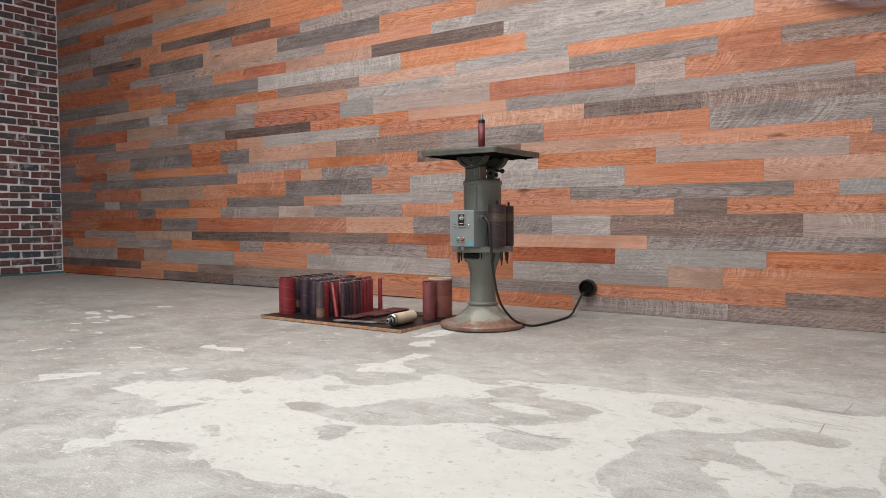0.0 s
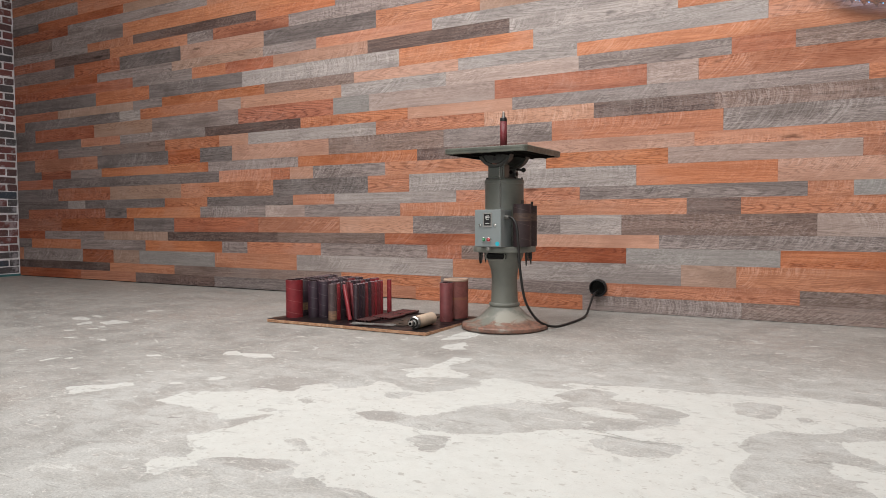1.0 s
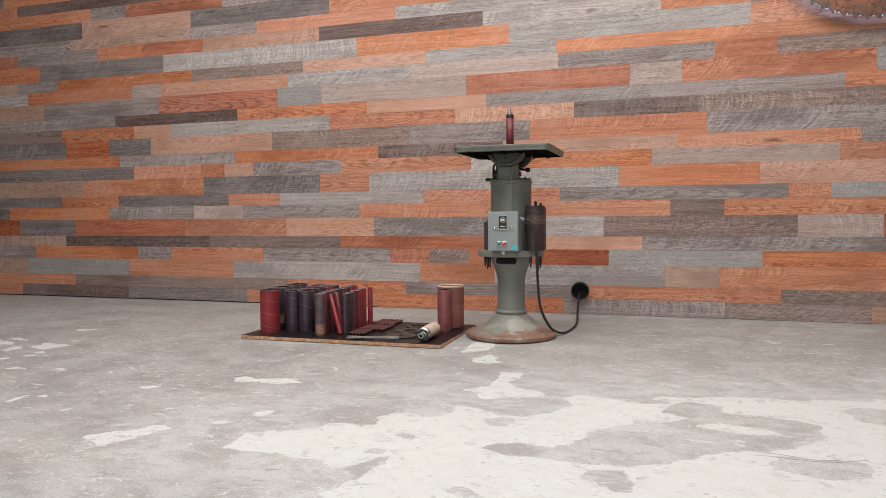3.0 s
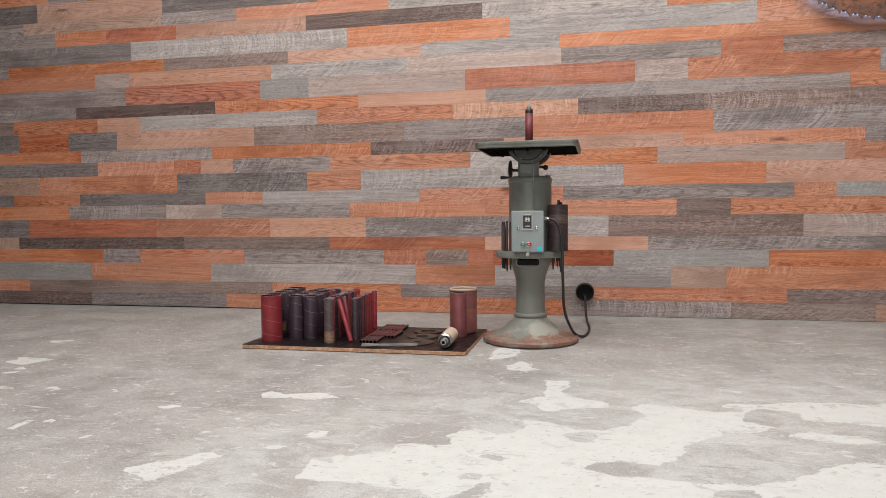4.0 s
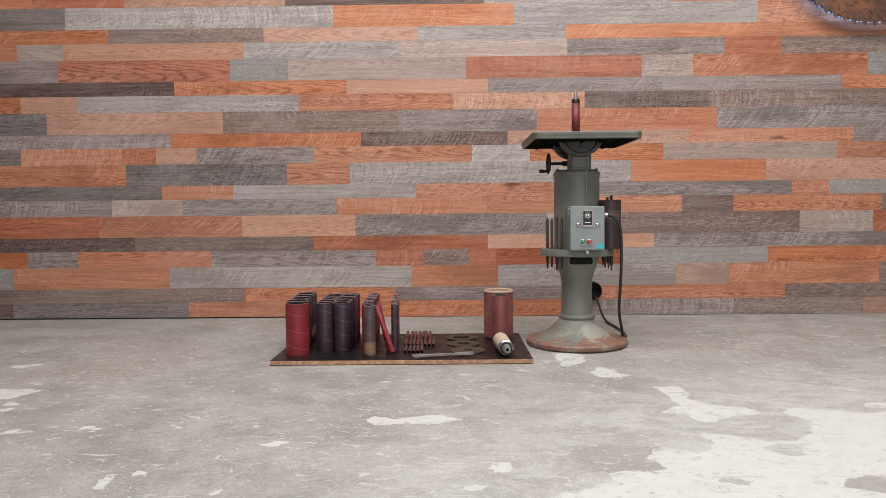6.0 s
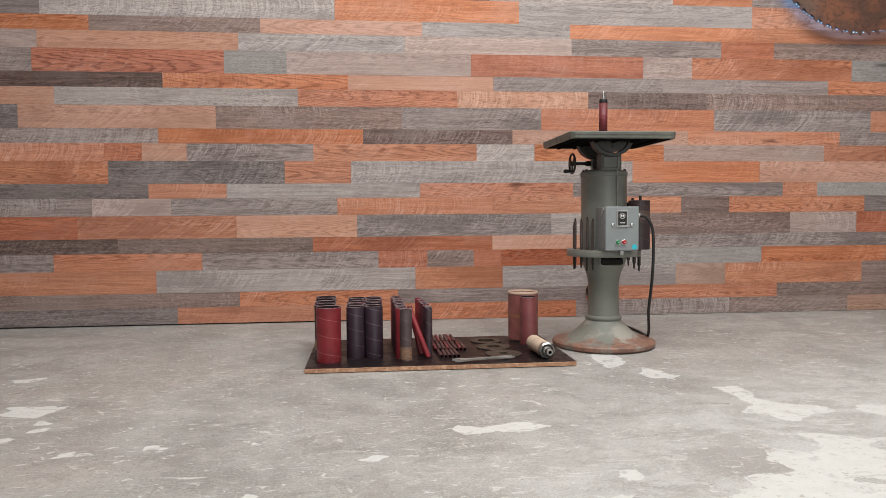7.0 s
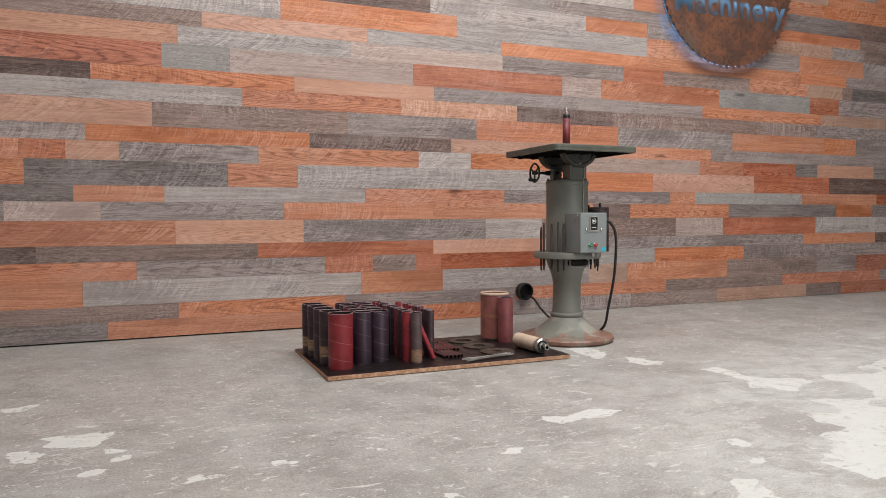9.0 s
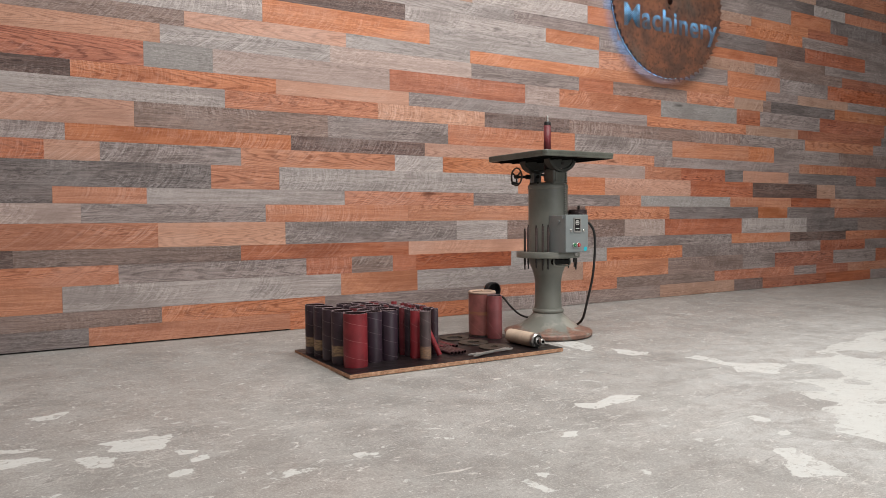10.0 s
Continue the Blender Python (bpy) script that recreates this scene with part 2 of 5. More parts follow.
def floor_material():
    n = Nodes("worn_concrete")
    pos = n.place()

    def field(name):
        at = n.add("ShaderNodeAttribute")
        at.attribute_name = name
        return at.outputs["Fac"]

    def off(value, amount):
        return n.math("MULTIPLY", n.math("SUBTRACT", value, 0.5), amount)

    def faded(mask, amount):
        return n.math("MULTIPLY", mask, amount)

    f = field("paint")
    n1 = n.noise(pos, 4.5, 8.0, 0.62, 0.5)
    n2 = n.noise(pos, 20.0, 6.0, 0.68, 0.5)
    n3 = n.noise(pos, 150.0, 5.0, 0.85)
    n4 = n.noise(n.mapped(pos, rot=(0, 0, 24), scale=(10, 12, 1)), 1.0, 9.0, 0.74, 0.5)
    big = n.noise(pos, 1.1, 4.0, 0.6)
    edge = n.math("ADD", n.math("ADD", f, off(n4, 0.045)), n.math("ADD", off(n1, 0.07), off(n2, 0.05)))
    mask = n.ramp(edge, -0.0015, 0.0020)
    # concrete: cool and warm clouds, trowel mottling, grime
    conc = n.mix(n.ramp(n1, 0.34, 0.66), (0.266, 0.262, 0.249), (0.392, 0.388, 0.372))
    conc = n.mix(faded(n.ramp(big, 0.46, 0.68), 0.50), conc, (0.350, 0.314, 0.288))
    conc = n.mix(faded(n.ramp(n.noise(pos, 1.9, 5.0, 0.65, 0.4), 0.54, 0.70), 0.55), conc, (0.262, 0.256, 0.246))
    conc = n.mix(faded(n.ramp(n4, 0.50, 0.62), 0.26), conc, (0.520, 0.502, 0.475))
    conc = n.mix(faded(n.ramp(n2, 0.53, 0.66), 0.40), conc, (0.255, 0.238, 0.222))
    conc = n.mix(faded(n.ramp(n2, 0.34, 0.44, 1.0, 0.0), 0.30), conc, (0.500, 0.482, 0.455))
    conc = n.mix(faded(n.ramp(n.noise(pos, 60.0, 5.0, 0.75, 0.4), 0.52, 0.62), 0.40), conc, (0.215, 0.202, 0.188))
    # a thin worn film of the coat; its wide reach also paints in brighter light
    around = field("coat_range")
    worn = n.ramp(n.noise(n.mapped(pos, rot=(0, 0, 30), scale=(6, 8, 1)), 1.0, 10.0, 0.78, 0.5), 0.42, 0.58)
    film_and_light = n.math("ADD", n.math("MULTIPLY", n.ramp(around, -0.95, -0.05), faded(worn, 0.54)), faded(n.ramp(around, -0.60, -0.10), 0.26))
    film_and_light = n.math("ADD", film_and_light, faded(n.ramp(around, -0.03, 0.0), 0.04))
    conc = n.mix(film_and_light, conc, (0.530, 0.545, 0.535))
    seal = n.ramp(n.math("ADD", field("seal"), n.math("ADD", off(n1, 0.10), off(n2, 0.06))), -0.012, 0.006)
    conc = n.mix(faded(seal, 0.72), conc, (0.315, 0.306, 0.294))
    coat = n.mix(n.ramp(n2, 0.35, 0.75), (0.622, 0.640, 0.620), (0.570, 0.582, 0.560))
    coat = n.mix(faded(n.ramp(n4, 0.56, 0.68), 0.35), coat, (0.47, 0.465, 0.44))
    coat = n.mix(faded(n.ramp(n.noise(n.mapped(pos, rot=(0, 0, 30), scale=(34, 60, 1)), 1.0, 4.0, 0.7), 0.605, 0.635), 0.6), coat, (0.38, 0.365, 0.34))
    # flakes of the same coat scattered elsewhere, and pale outlines where old edges have lifted
    streak = n.noise(n.mapped(pos, rot=(0, 0, 28), scale=(6, 12, 1)), 1.0, 9.0, 0.70, 0.9)
    flakes = n.math("MULTIPLY", n.ramp(streak, 0.622, 0.630), n.ramp(n.noise(pos, 1.7, 3.0), 0.44, 0.54))
    chips = n.ramp(n.noise(n.mapped(pos, rot=(0, 0, -15), scale=(24, 38, 1)), 1.0, 5.0, 0.65, 0.8), 0.634, 0.644)
    # small islands and the rims of large ones are worn through, but for a raised lip
    shred = n.ramp(n.noise(n.mapped(pos, rot=(0, 0, 12), scale=(13, 20, 1)), 1.0, 7.0, 0.68, 0.9), 0.400, 0.440, 0.22, 1.0)
    lip = n.ramp(edge, 0.004, 0.009, 1.0, 0.0)
    whole = n.math("MAXIMUM", n.math("MAXIMUM", n.ramp(edge, 0.01, 0.09), shred), faded(lip, 0.9))
    cover = n.math("MULTIPLY", n.math("MULTIPLY", mask, whole), n.ramp(n4, 0.60, 0.75, 1.0, 0.80))
    cover = n.math("MAXIMUM", cover, n.math("MAXIMUM", faded(flakes, 0.75), faded(chips, 0.8)))
    colour = n.mix(cover, conc, coat)
    web = n.noise(n.mapped(pos, rot=(0, 0, 20), scale=(4.2, 7.5, 1)), 1.0, 7.0, 0.6, 0.8)
    outline = n.ramp(n.math("ABSOLUTE", n.math("SUBTRACT", web, 0.54)), 0.003, 0.010, 1.0, 0.0)
    outline = n.math("MULTIPLY", outline, n.ramp(n.noise(pos, 1.6, 4.0, 0.65), 0.50, 0.57))
    colour = n.mix(faded(outline, 0.50), colour, (0.62, 0.61, 0.58))
    bareness = n.math("SUBTRACT", 1.0, n.math("MULTIPLY", mask, 0.8))
    # hairline scratches that run every way and break off
    for turn, size, level, tint, much in ((-37, 2.2, 0.5, (0.68, 0.67, 0.64), 0.95), (21, 1.7, 0.47, (0.68, 0.67, 0.64), 0.9), (64, 2.6, 0.52, (0.66, 0.65, 0.62), 0.85), (6, 3.1, 0.49, (0.66, 0.65, 0.62), 0.8), (-8, 2.0, 0.53, (0.17, 0.16, 0.15), 0.7), (48, 1.9, 0.46, (0.18, 0.17, 0.16), 0.6)):
        lines = n.noise(n.mapped(pos, loc=(turn, size, 0), rot=(0, 0, turn), scale=(1.3 * size, 8.0 * size, 1)), 1.0, 1.0, 0.4, 0.15)
        hair = n.ramp(n.math("ABSOLUTE", n.math("SUBTRACT", lines, level)), 0.004, 0.010, 1.0, 0.0)
        broken = n.ramp(n.noise(n.mapped(pos, loc=(size, turn, 0)), 6.0, 3.0, 0.6), 0.58, 0.64)
        colour = n.mix(n.math("MULTIPLY", n.math("MULTIPLY", hair, broken), n.math("MULTIPLY", bareness, 0.75 * much)), colour, tint)
    colour = n.mix(n.math("MULTIPLY", n.ramp(n3, 0.53, 0.59), n.math("MULTIPLY", bareness, 0.50)), colour, (0.25, 0.24, 0.23))
    colour = n.mix(n.math("MULTIPLY", n.ramp(n3, 0.41, 0.46, 1.0, 0.0), n.math("MULTIPLY", bareness, 0.50)), colour, (0.60, 0.59, 0.56))
    spots = n.noise(pos, 34.0, 6.0, 0.75, 0.6)
    colour = n.mix(n.math("MULTIPLY", n.ramp(spots, 0.628, 0.638), n.math("MULTIPLY", bareness, 0.7)), colour, (0.64, 0.63, 0.60))
    colour = n.mix(n.math("MULTIPLY", n.ramp(spots, 0.330, 0.350, 1.0, 0.0), n.math("MULTIPLY", bareness, 0.55)), colour, (0.23, 0.215, 0.20))
    pits = n.ramp(n.noise(pos, 34.0, 2.0, 0.5), 0.69, 0.72)
    colour = n.mix(faded(pits, 0.55), colour, (0.30, 0.285, 0.265))
    rough = n.math("SUBTRACT", n.ramp(n1, 0.3, 0.7, 0.48, 0.66), n.math("ADD", n.math("MULTIPLY", mask, 0.05), n.math("MULTIPLY", seal, 0.08)))
    height = n.math("ADD", n.math("ADD", n.math("MULTIPLY", mask, 0.8), n.math("MULTIPLY", n2, 0.45)), n.math("MULTIPLY", n3, 0.25))
    return n.finish(colour, rough, 0.0, height, 0.45, 0.0025, 0.4)


def plain_material(name, base, rough=0.6, metal=0.0, scale=30.0, change=0.25, bump=0.1, other=None, specular=None):
    """A surface with fine mottling and larger cloudy wear."""
    n = Nodes(name)
    pos = n.coords()
    fine, cloud = n.noise(pos, scale, 5.0, 0.6), n.noise(pos, scale / 6, 3.0)
    b2 = other or tuple(v * (1 - change) for v in base)
    colour = n.mix(n.ramp(cloud, 0.35, 0.7), base, b2)
    colour = n.mix(n.math("MULTIPLY", n.ramp(fine, 0.5, 0.8), 0.5), colour, tuple(v * (1 - change) for v in b2))
    return n.finish(colour, n.ramp(fine, 0.3, 0.7, max(0.05, rough - 0.08), min(1.0, rough + 0.1)), metal, fine, bump, 0.001, specular)


def cast_iron(rust=False):
    """Grey-green machine enamel, with rust on the foot where asked."""
    n = Nodes("foot_enamel" if rust else "machine_enamel")
    pos = n.coords()
    fine, cloud = n.noise(pos, 45.0, 4.0), n.noise(pos, 7.0, 4.0, 0.6)
    colour = n.mix(n.ramp(cloud, 0.35, 0.7), (0.205, 0.212, 0.186), (0.165, 0.172, 0.152))
    colour = n.mix(n.math("MULTIPLY", n.ramp(n.noise(pos, 19.0, 5.0, 0.7), 0.60, 0.72), 0.35), colour, (0.25, 0.25, 0.225))
    if rust:
        sep = n.add("ShaderNodeSeparateXYZ")
        n.plug(sep, 0, pos)
        low = n.math("ADD", n.ramp(sep.outputs[2], 0.018, 0.080, 1.0, 0.0), n.math("MULTIPLY", n.math("SUBTRACT", n.noise(pos, 9.0, 8.0, 0.72, 0.6), 0.5), 3.0))
        worn = n.math("MULTIPLY", n.ramp(low, 0.45, 0.95), 0.85)
        rustc = n.mix(n.ramp(fine, 0.35, 0.7), (0.275, 0.118, 0.078), (0.150, 0.074, 0.052))
        pale = n.ramp(n.noise(pos, 6.0, 4.0), 0.44, 0.58)
        colour = n.mix(n.math("MULTIPLY", pale, 0.75), colour, (0.40, 0.385, 0.335))
        colour = n.mix(worn, colour, rustc)
    return n.finish(colour, n.ramp(fine, 0.3, 0.7, 0.36, 0.52), 0.0, fine, 0.12, 0.001)


def sleeve_material(name, base, seam, pitch, band=None, stock=None):
    """Abrasive cloth wound in a spiral: a pale seam, grit, and on worn ones a bare band."""
    n = Nodes(name)
    pos = n.coords()
    sep = n.add("ShaderNodeSeparateXYZ")
    n.plug(sep, 0, pos)
    turn = n.math("DIVIDE", n.math("ARCTAN2", sep.outputs[1], sep.outputs[0]), 2 * math.pi)
    rnd = n.add("ShaderNodeObjectInfo").outputs["Random"]
    spiral = n.math("FRACT", n.math("ADD", n.math("ADD", turn, n.math("DIVIDE", sep.outputs[2], pitch)), rnd))
    line = n.math("MULTIPLY", n.ramp(spiral, 0.0, 0.012), n.ramp(spiral, 0.018, 0.03, 1.0, 0.0))
    line = n.math("MULTIPLY", line, n.ramp(n.noise(pos, 22.0, 2.0), 0.3, 0.5))
    grit, cloud = n.noise(pos, 420.0, 2.0), n.noise(pos, 16.0, 4.0)
    colour = n.mix(n.ramp(cloud, 0.35, 0.7), base, tuple(0.68 * v for v in base))
    colour = n.mix(n.math("MULTIPLY", n.ramp(grit, 0.55, 0.75), 0.3), colour, tuple(min(1, 1.8 * v + 0.006) for v in base))
    if band:
        lo, hi, tint = band
        inside = n.math("MULTIPLY", n.ramp(n.math("ADD", sep.outputs[2], n.math("MULTIPLY", n.math("SUBTRACT", cloud, 0.5), 0.02)), lo, lo + 0.006), n.ramp(sep.outputs[2], hi, hi + 0.006, 1.0, 0.0))
        dust = n.ramp(n.noise(n.mapped(pos, scale=(40, 40, 160)), 1.0, 4.0), 0.38, 0.62)
        colour = n.mix(n.math("MULTIPLY", inside, n.math("ADD", n.math("MULTIPLY", dust, 0.5), 0.4)), colour, tint)
    colour = n.mix(n.math("MULTIPLY", line, 0.6), colour, seam)
    return n.finish(colour, n.ramp(cloud, 0.3, 0.7, 0.38, 0.56), 0.0, grit, 0.15, 0.0005, 0.45)


def rust_plate():
    n = Nodes("rusted_saw_steel")
    pos = n.place()
    a, b, c = n.noise(pos, 7.0, 6.0, 0.65), n.noise(pos, 40.0, 5.0, 0.7), n.noise(pos, 2.2, 3.0)
    colour = n.mix(n.ramp(a, 0.35, 0.68), (0.150, 0.082, 0.062), (0.330, 0.140, 0.082))
    colour = n.mix(n.math("MULTIPLY", n.ramp(b, 0.50, 0.64), 0.75), colour, (0.075, 0.048, 0.040))
    colour = n.mix(n.math("MULTIPLY", n.ramp(c, 0.50, 0.64), 0.55), colour, (0.150, 0.135, 0.120))
    return n.finish(colour, n.ramp(b, 0.3, 0.7, 0.42, 0.7), 0.55, b, 0.25, 0.001)


def brick_material():
    n = Nodes("old_painted_brick")
    rnd = n.add("ShaderNodeObjectInfo").outputs["Random"]
    pos = n.place()
    a, b = n.noise(pos, 14.0, 5.0, 0.65), n.noise(pos, 60.0, 4.0)
    pick = n.math("FRACT", n.math("MULTIPLY", rnd, 71.3))
    colour = n.mix(n.ramp(pick, 0.25, 0.55), (0.175, 0.064, 0.060), (0.112, 0.062, 0.062))
    colour = n.mix(n.ramp(pick, 0.62, 0.68), colour, (0.085, 0.080, 0.086))
    colour = n.mix(n.ramp(pick, 0.93, 0.95), colour, (0.050, 0.066, 0.090))
    colour = n.mix(n.math("MULTIPLY", n.ramp(a, 0.45, 0.72), 0.6), colour, (0.060, 0.042, 0.042))
    colour = n.mix(n.math("MULTIPLY", n.ramp(b, 0.60, 0.72), 0.45), colour, (0.46, 0.42, 0.43))
    colour = n.mix(n.math("MULTIPLY", n.ramp(n.noise(pos, 9.0, 5.0, 0.7), 0.55, 0.66), 0.5), colour, (0.46, 0.43, 0.47))
    return n.finish(colour, 0.78, 0.0, n.math("ADD", a, b), 0.5, 0.004)


def particle_edge():
    n = Nodes("particle_board_edge")
    pos = n.coords()
    vor = n.add("ShaderNodeTexVoronoi")
    n.plug(vor, "Vector", n.mapped(pos, scale=(1, 1, 2.2)))
    n.plug(vor, "Scale", 190.0)
    f = n.noise(pos, 60.0, 4.0)
    colour = n.mix(vor.outputs["Color"], (0.58, 0.33, 0.20), (0.27, 0.13, 0.072))
    colour = n.mix(n.ramp(f, 0.45, 0.7), colour, (0.62, 0.40, 0.26))
    return n.finish(colour, 0.8, 0.0, vor.outputs["Distance"], 0.5, 0.0015)


def glow(name, colour, strength):
    n = Nodes(name)
    n.plug(n.shader, "Emission Color", (*colour, 1))
    n.plug(n.shader, "Emission Strength", strength)
    return n.finish((0.02, 0.02, 0.02), 0.5)


FLOOR = floor_material()
SKID = plain_material("rubbed_dark_line", (0.27, 0.26, 0.25), 0.6, 0.0, 90.0, 0.35, 0.1, other=(0.40, 0.39, 0.375))
ENAMEL, FOOT = cast_iron(), cast_iron(True)
TABLE = plain_material("table_enamel", (0.138, 0.146, 0.122), 0.40, 0.0, 38.0, 0.35, 0.15)
# cast iron with the table's shadow put into its colour, for trunnions and cradles
SHADED_CAST = plain_material("shaded_cast_iron", (0.062, 0.063, 0.054), 0.5, 0.0, 34.0, 0.35, 0.2)
# darker copy of the enamel: the shade under the table is in the neck's colour
SHADED_ENAMEL = plain_material("shaded_neck_enamel", (0.112, 0.120, 0.104), 0.42, 0.0, 30.0, 0.35, 0.15)
# near-black, without specular: the underside's shade is put into the colour
TABLE_SHADE = plain_material("shaded_table_underside", (0.014, 0.013, 0.012), 0.95, 0.0, 30.0, 0.3, 0.3, specular=0.0)
BOXGREY = plain_material("switch_box_enamel", (0.245, 0.275, 0.278), 0.38, 0.0, 26.0, 0.10, 0.04)
STEEL = plain_material("worn_steel", (0.52, 0.51, 0.49), 0.36, 1.0, 60.0, 0.35, 0.1)
DARKSTEEL = plain_material("oiled_dark_steel", (0.055, 0.052, 0.050), 0.42, 0.7, 60.0, 0.3, 0.1)
RINGSTEEL = plain_material("browned_steel_ring", (0.078, 0.060, 0.047), 0.5, 0.25, 40.0, 0.4, 0.1)
BLACK = plain_material("black_plastic", (0.012, 0.012, 0.013), 0.38, 0.0, 50.0, 0.2, 0.05)
RUBBER = plain_material("black_rubber_cord", (0.016, 0.016, 0.016), 0.5, 0.0, 80.0, 0.2, 0.05)
PIPE = plain_material("black_drain_pipe", (0.014, 0.014, 0.015), 0.42, 0.0, 40.0, 0.2, 0.05)
VOID = plain_material("unlit_cavity", (0.004, 0.004, 0.004), 0.9, 0.0, 20.0, 0.1, 0.0)
LAMINATE = plain_material("dark_laminate", (0.013, 0.0095, 0.0105), 0.36, 0.0, 22.0, 0.25, 0.06, specular=0.3)
EDGE = particle_edge()
SILVER = plain_material("bright_plate", (0.62, 0.62, 0.61), 0.25, 1.0, 60.0, 0.15, 0.03)
WHITE = plain_material("white_print", (0.72, 0.72, 0.70), 0.5, 0.0, 60.0, 0.1, 0.0)
GREEN = plain_material("green_button", (0.012, 0.20, 0.075), 0.3, 0.0, 60.0, 0.1, 0.0)
RED = plain_material("red_button", (0.42, 0.012, 0.022), 0.3, 0.0, 60.0, 0.1, 0.0)
CYAN = plain_material("cyan_sticker", (0.02, 0.46, 0.58), 0.45, 0.0, 60.0, 0.08, 0.0)
CREAM = plain_material("bare_cloth_drum", (0.60, 0.475, 0.365), 0.8, 0.0, 70.0, 0.18, 0.3)
CUTEDGE = plain_material("cut_cloth_edge", (0.34, 0.25, 0.27), 0.8, 0.0, 60.0, 0.2, 0.2)
WRENCHSTEEL = plain_material("dull_tool_steel", (0.40, 0.39, 0.37), 0.42, 0.35, 60.0, 0.35, 0.1)
RIMCARD = plain_material("pale_felt_rim", (0.60, 0.43, 0.33), 0.85, 0.0, 60.0, 0.2, 0.3)
PAPER = plain_material("sleeve_inside", (0.030, 0.020, 0.021), 0.95, 0.0, 60.0, 0.3, 0.2, specular=0.0)
S_RED = sleeve_material("red_abrasive", (0.250, 0.023, 0.031), (0.55, 0.27, 0.25), 0.070)
S_MAROON = sleeve_material("maroon_abrasive", (0.165, 0.027, 0.034), (0.38, 0.19, 0.18), 0.058)
S_WINE = sleeve_material("wine_abrasive", (0.205, 0.058, 0.060), (0.30, 0.15, 0.13), 0.26)
S_DARK = sleeve_material("dark_abrasive", (0.033, 0.018, 0.029), (0.34, 0.27, 0.29), 0.062)
S_SMOKE = sleeve_material("smoky_abrasive", (0.043, 0.025, 0.033), (0.32, 0.26, 0.25), 0.060)
S_WORN = sleeve_material("worn_dark_abrasive", (0.038, 0.022, 0.030), (0.26, 0.22, 0.21), 0.062, (0.03, 0.075, (0.33, 0.215, 0.115)))
S_TAN = sleeve_material("tan_worn_abrasive", (0.080, 0.054, 0.056), (0.26, 0.22, 0.20), 0.075, (0.004, 0.055, (0.34, 0.20, 0.12)))
S_ARBOR = sleeve_material("ridged_arbor", (0.085, 0.060, 0.056), (0.46, 0.38, 0.34), 0.016)
S_TUBE = sleeve_material("faded_abrasive", (0.090, 0.042, 0.044), (0.30, 0.2, 0.19), 0.05)
S_DRUM = sleeve_material("drum_abrasive", (0.330, 0.118, 0.105), (0.40, 0.17, 0.14), 0.30, (0.11, 0.125, (0.36, 0.16, 0.08)))
S_CAN = sleeve_material("stored_abrasive", (0.048, 0.030, 0.032), (0.19, 0.13, 0.12), 0.075, (0.13, 0.17, (0.13, 0.085, 0.065)))
BRICK = brick_material()
MORTAR = plain_material("pale_mortar", (0.82, 0.80, 0.83), 0.9, 0.0, 40.0, 0.40, 0.6)
WALLPAINT = plain_material("painted_plaster", (0.52, 0.51, 0.49), 0.8, 0.0, 12.0, 0.12, 0.1)
CEILPAINT = plain_material("ceiling_paint", (0.62, 0.61, 0.59), 0.85, 0.0, 12.0, 0.1, 0.1)
BACKING = plain_material("dark_sheathing", (0.030, 0.026, 0.022), 0.9, 0.0, 20.0, 0.2, 0.1)
SAWSTEEL = rust_plate()
TEAL = plain_material("teal_sill_strip", (0.05, 0.16, 0.17), 0.6, 0.0, 20.0, 0.2, 0.1)
LED = glow("cool_led", (0.30, 0.62, 1.0), 3.0)
GLOWSTRIP = glow("cool_strip", (0.26, 0.52, 1.0), 14.0)


def cutout_glow_paint():
    """Cut-out letters: dark lining, with ribbed blue reflections painted as emission, strongest near the top."""
    n = Nodes("cutout_painted_glow")
    pos = n.place()
    sep = n.add("ShaderNodeSeparateXYZ")
    n.plug(sep, 0, pos)
    rib = n.math("FRACT", n.math("MULTIPLY", n.math("ADD", n.math("MULTIPLY", sep.outputs[2], 1.2), n.math("MULTIPLY", sep.outputs[0], 0.55)), 62.0))
    rib = n.math("MULTIPLY", n.ramp(rib, 0.15, 0.4), n.ramp(rib, 0.6, 0.85, 1.0, 0.0))
    top = n.ramp(sep.outputs[2], 2.05, 2.18, 0.12, 1.0)
    patchy = n.ramp(n.noise(pos, 11.0, 3.0), 0.35, 0.62, 0.25, 1.0)
    n.plug(n.shader, "Emission Color", (0.16, 0.46, 0.80, 1))
    n.plug(n.shader, "Emission Strength", n.math("MULTIPLY", n.math("MULTIPLY", rib, top), n.math("MULTIPLY", patchy, 2.4)))
    return n.finish((0.055, 0.045, 0.044), 0.4)


LETTER = cutout_glow_paint()

# ---- the room ----
WALL_Y, WEST, EAST, SOUTH, TOP = 4.349, -8.05, 6.6, -4.0, 4.2


def floor_height(y):
    t = np.clip((y - 2.7) / 1.0, 0, 1)
    return 0.013 * t * t * (3 - 2 * t)


COATS, BARES, ISLANDS, SEALED = [], [], [], []

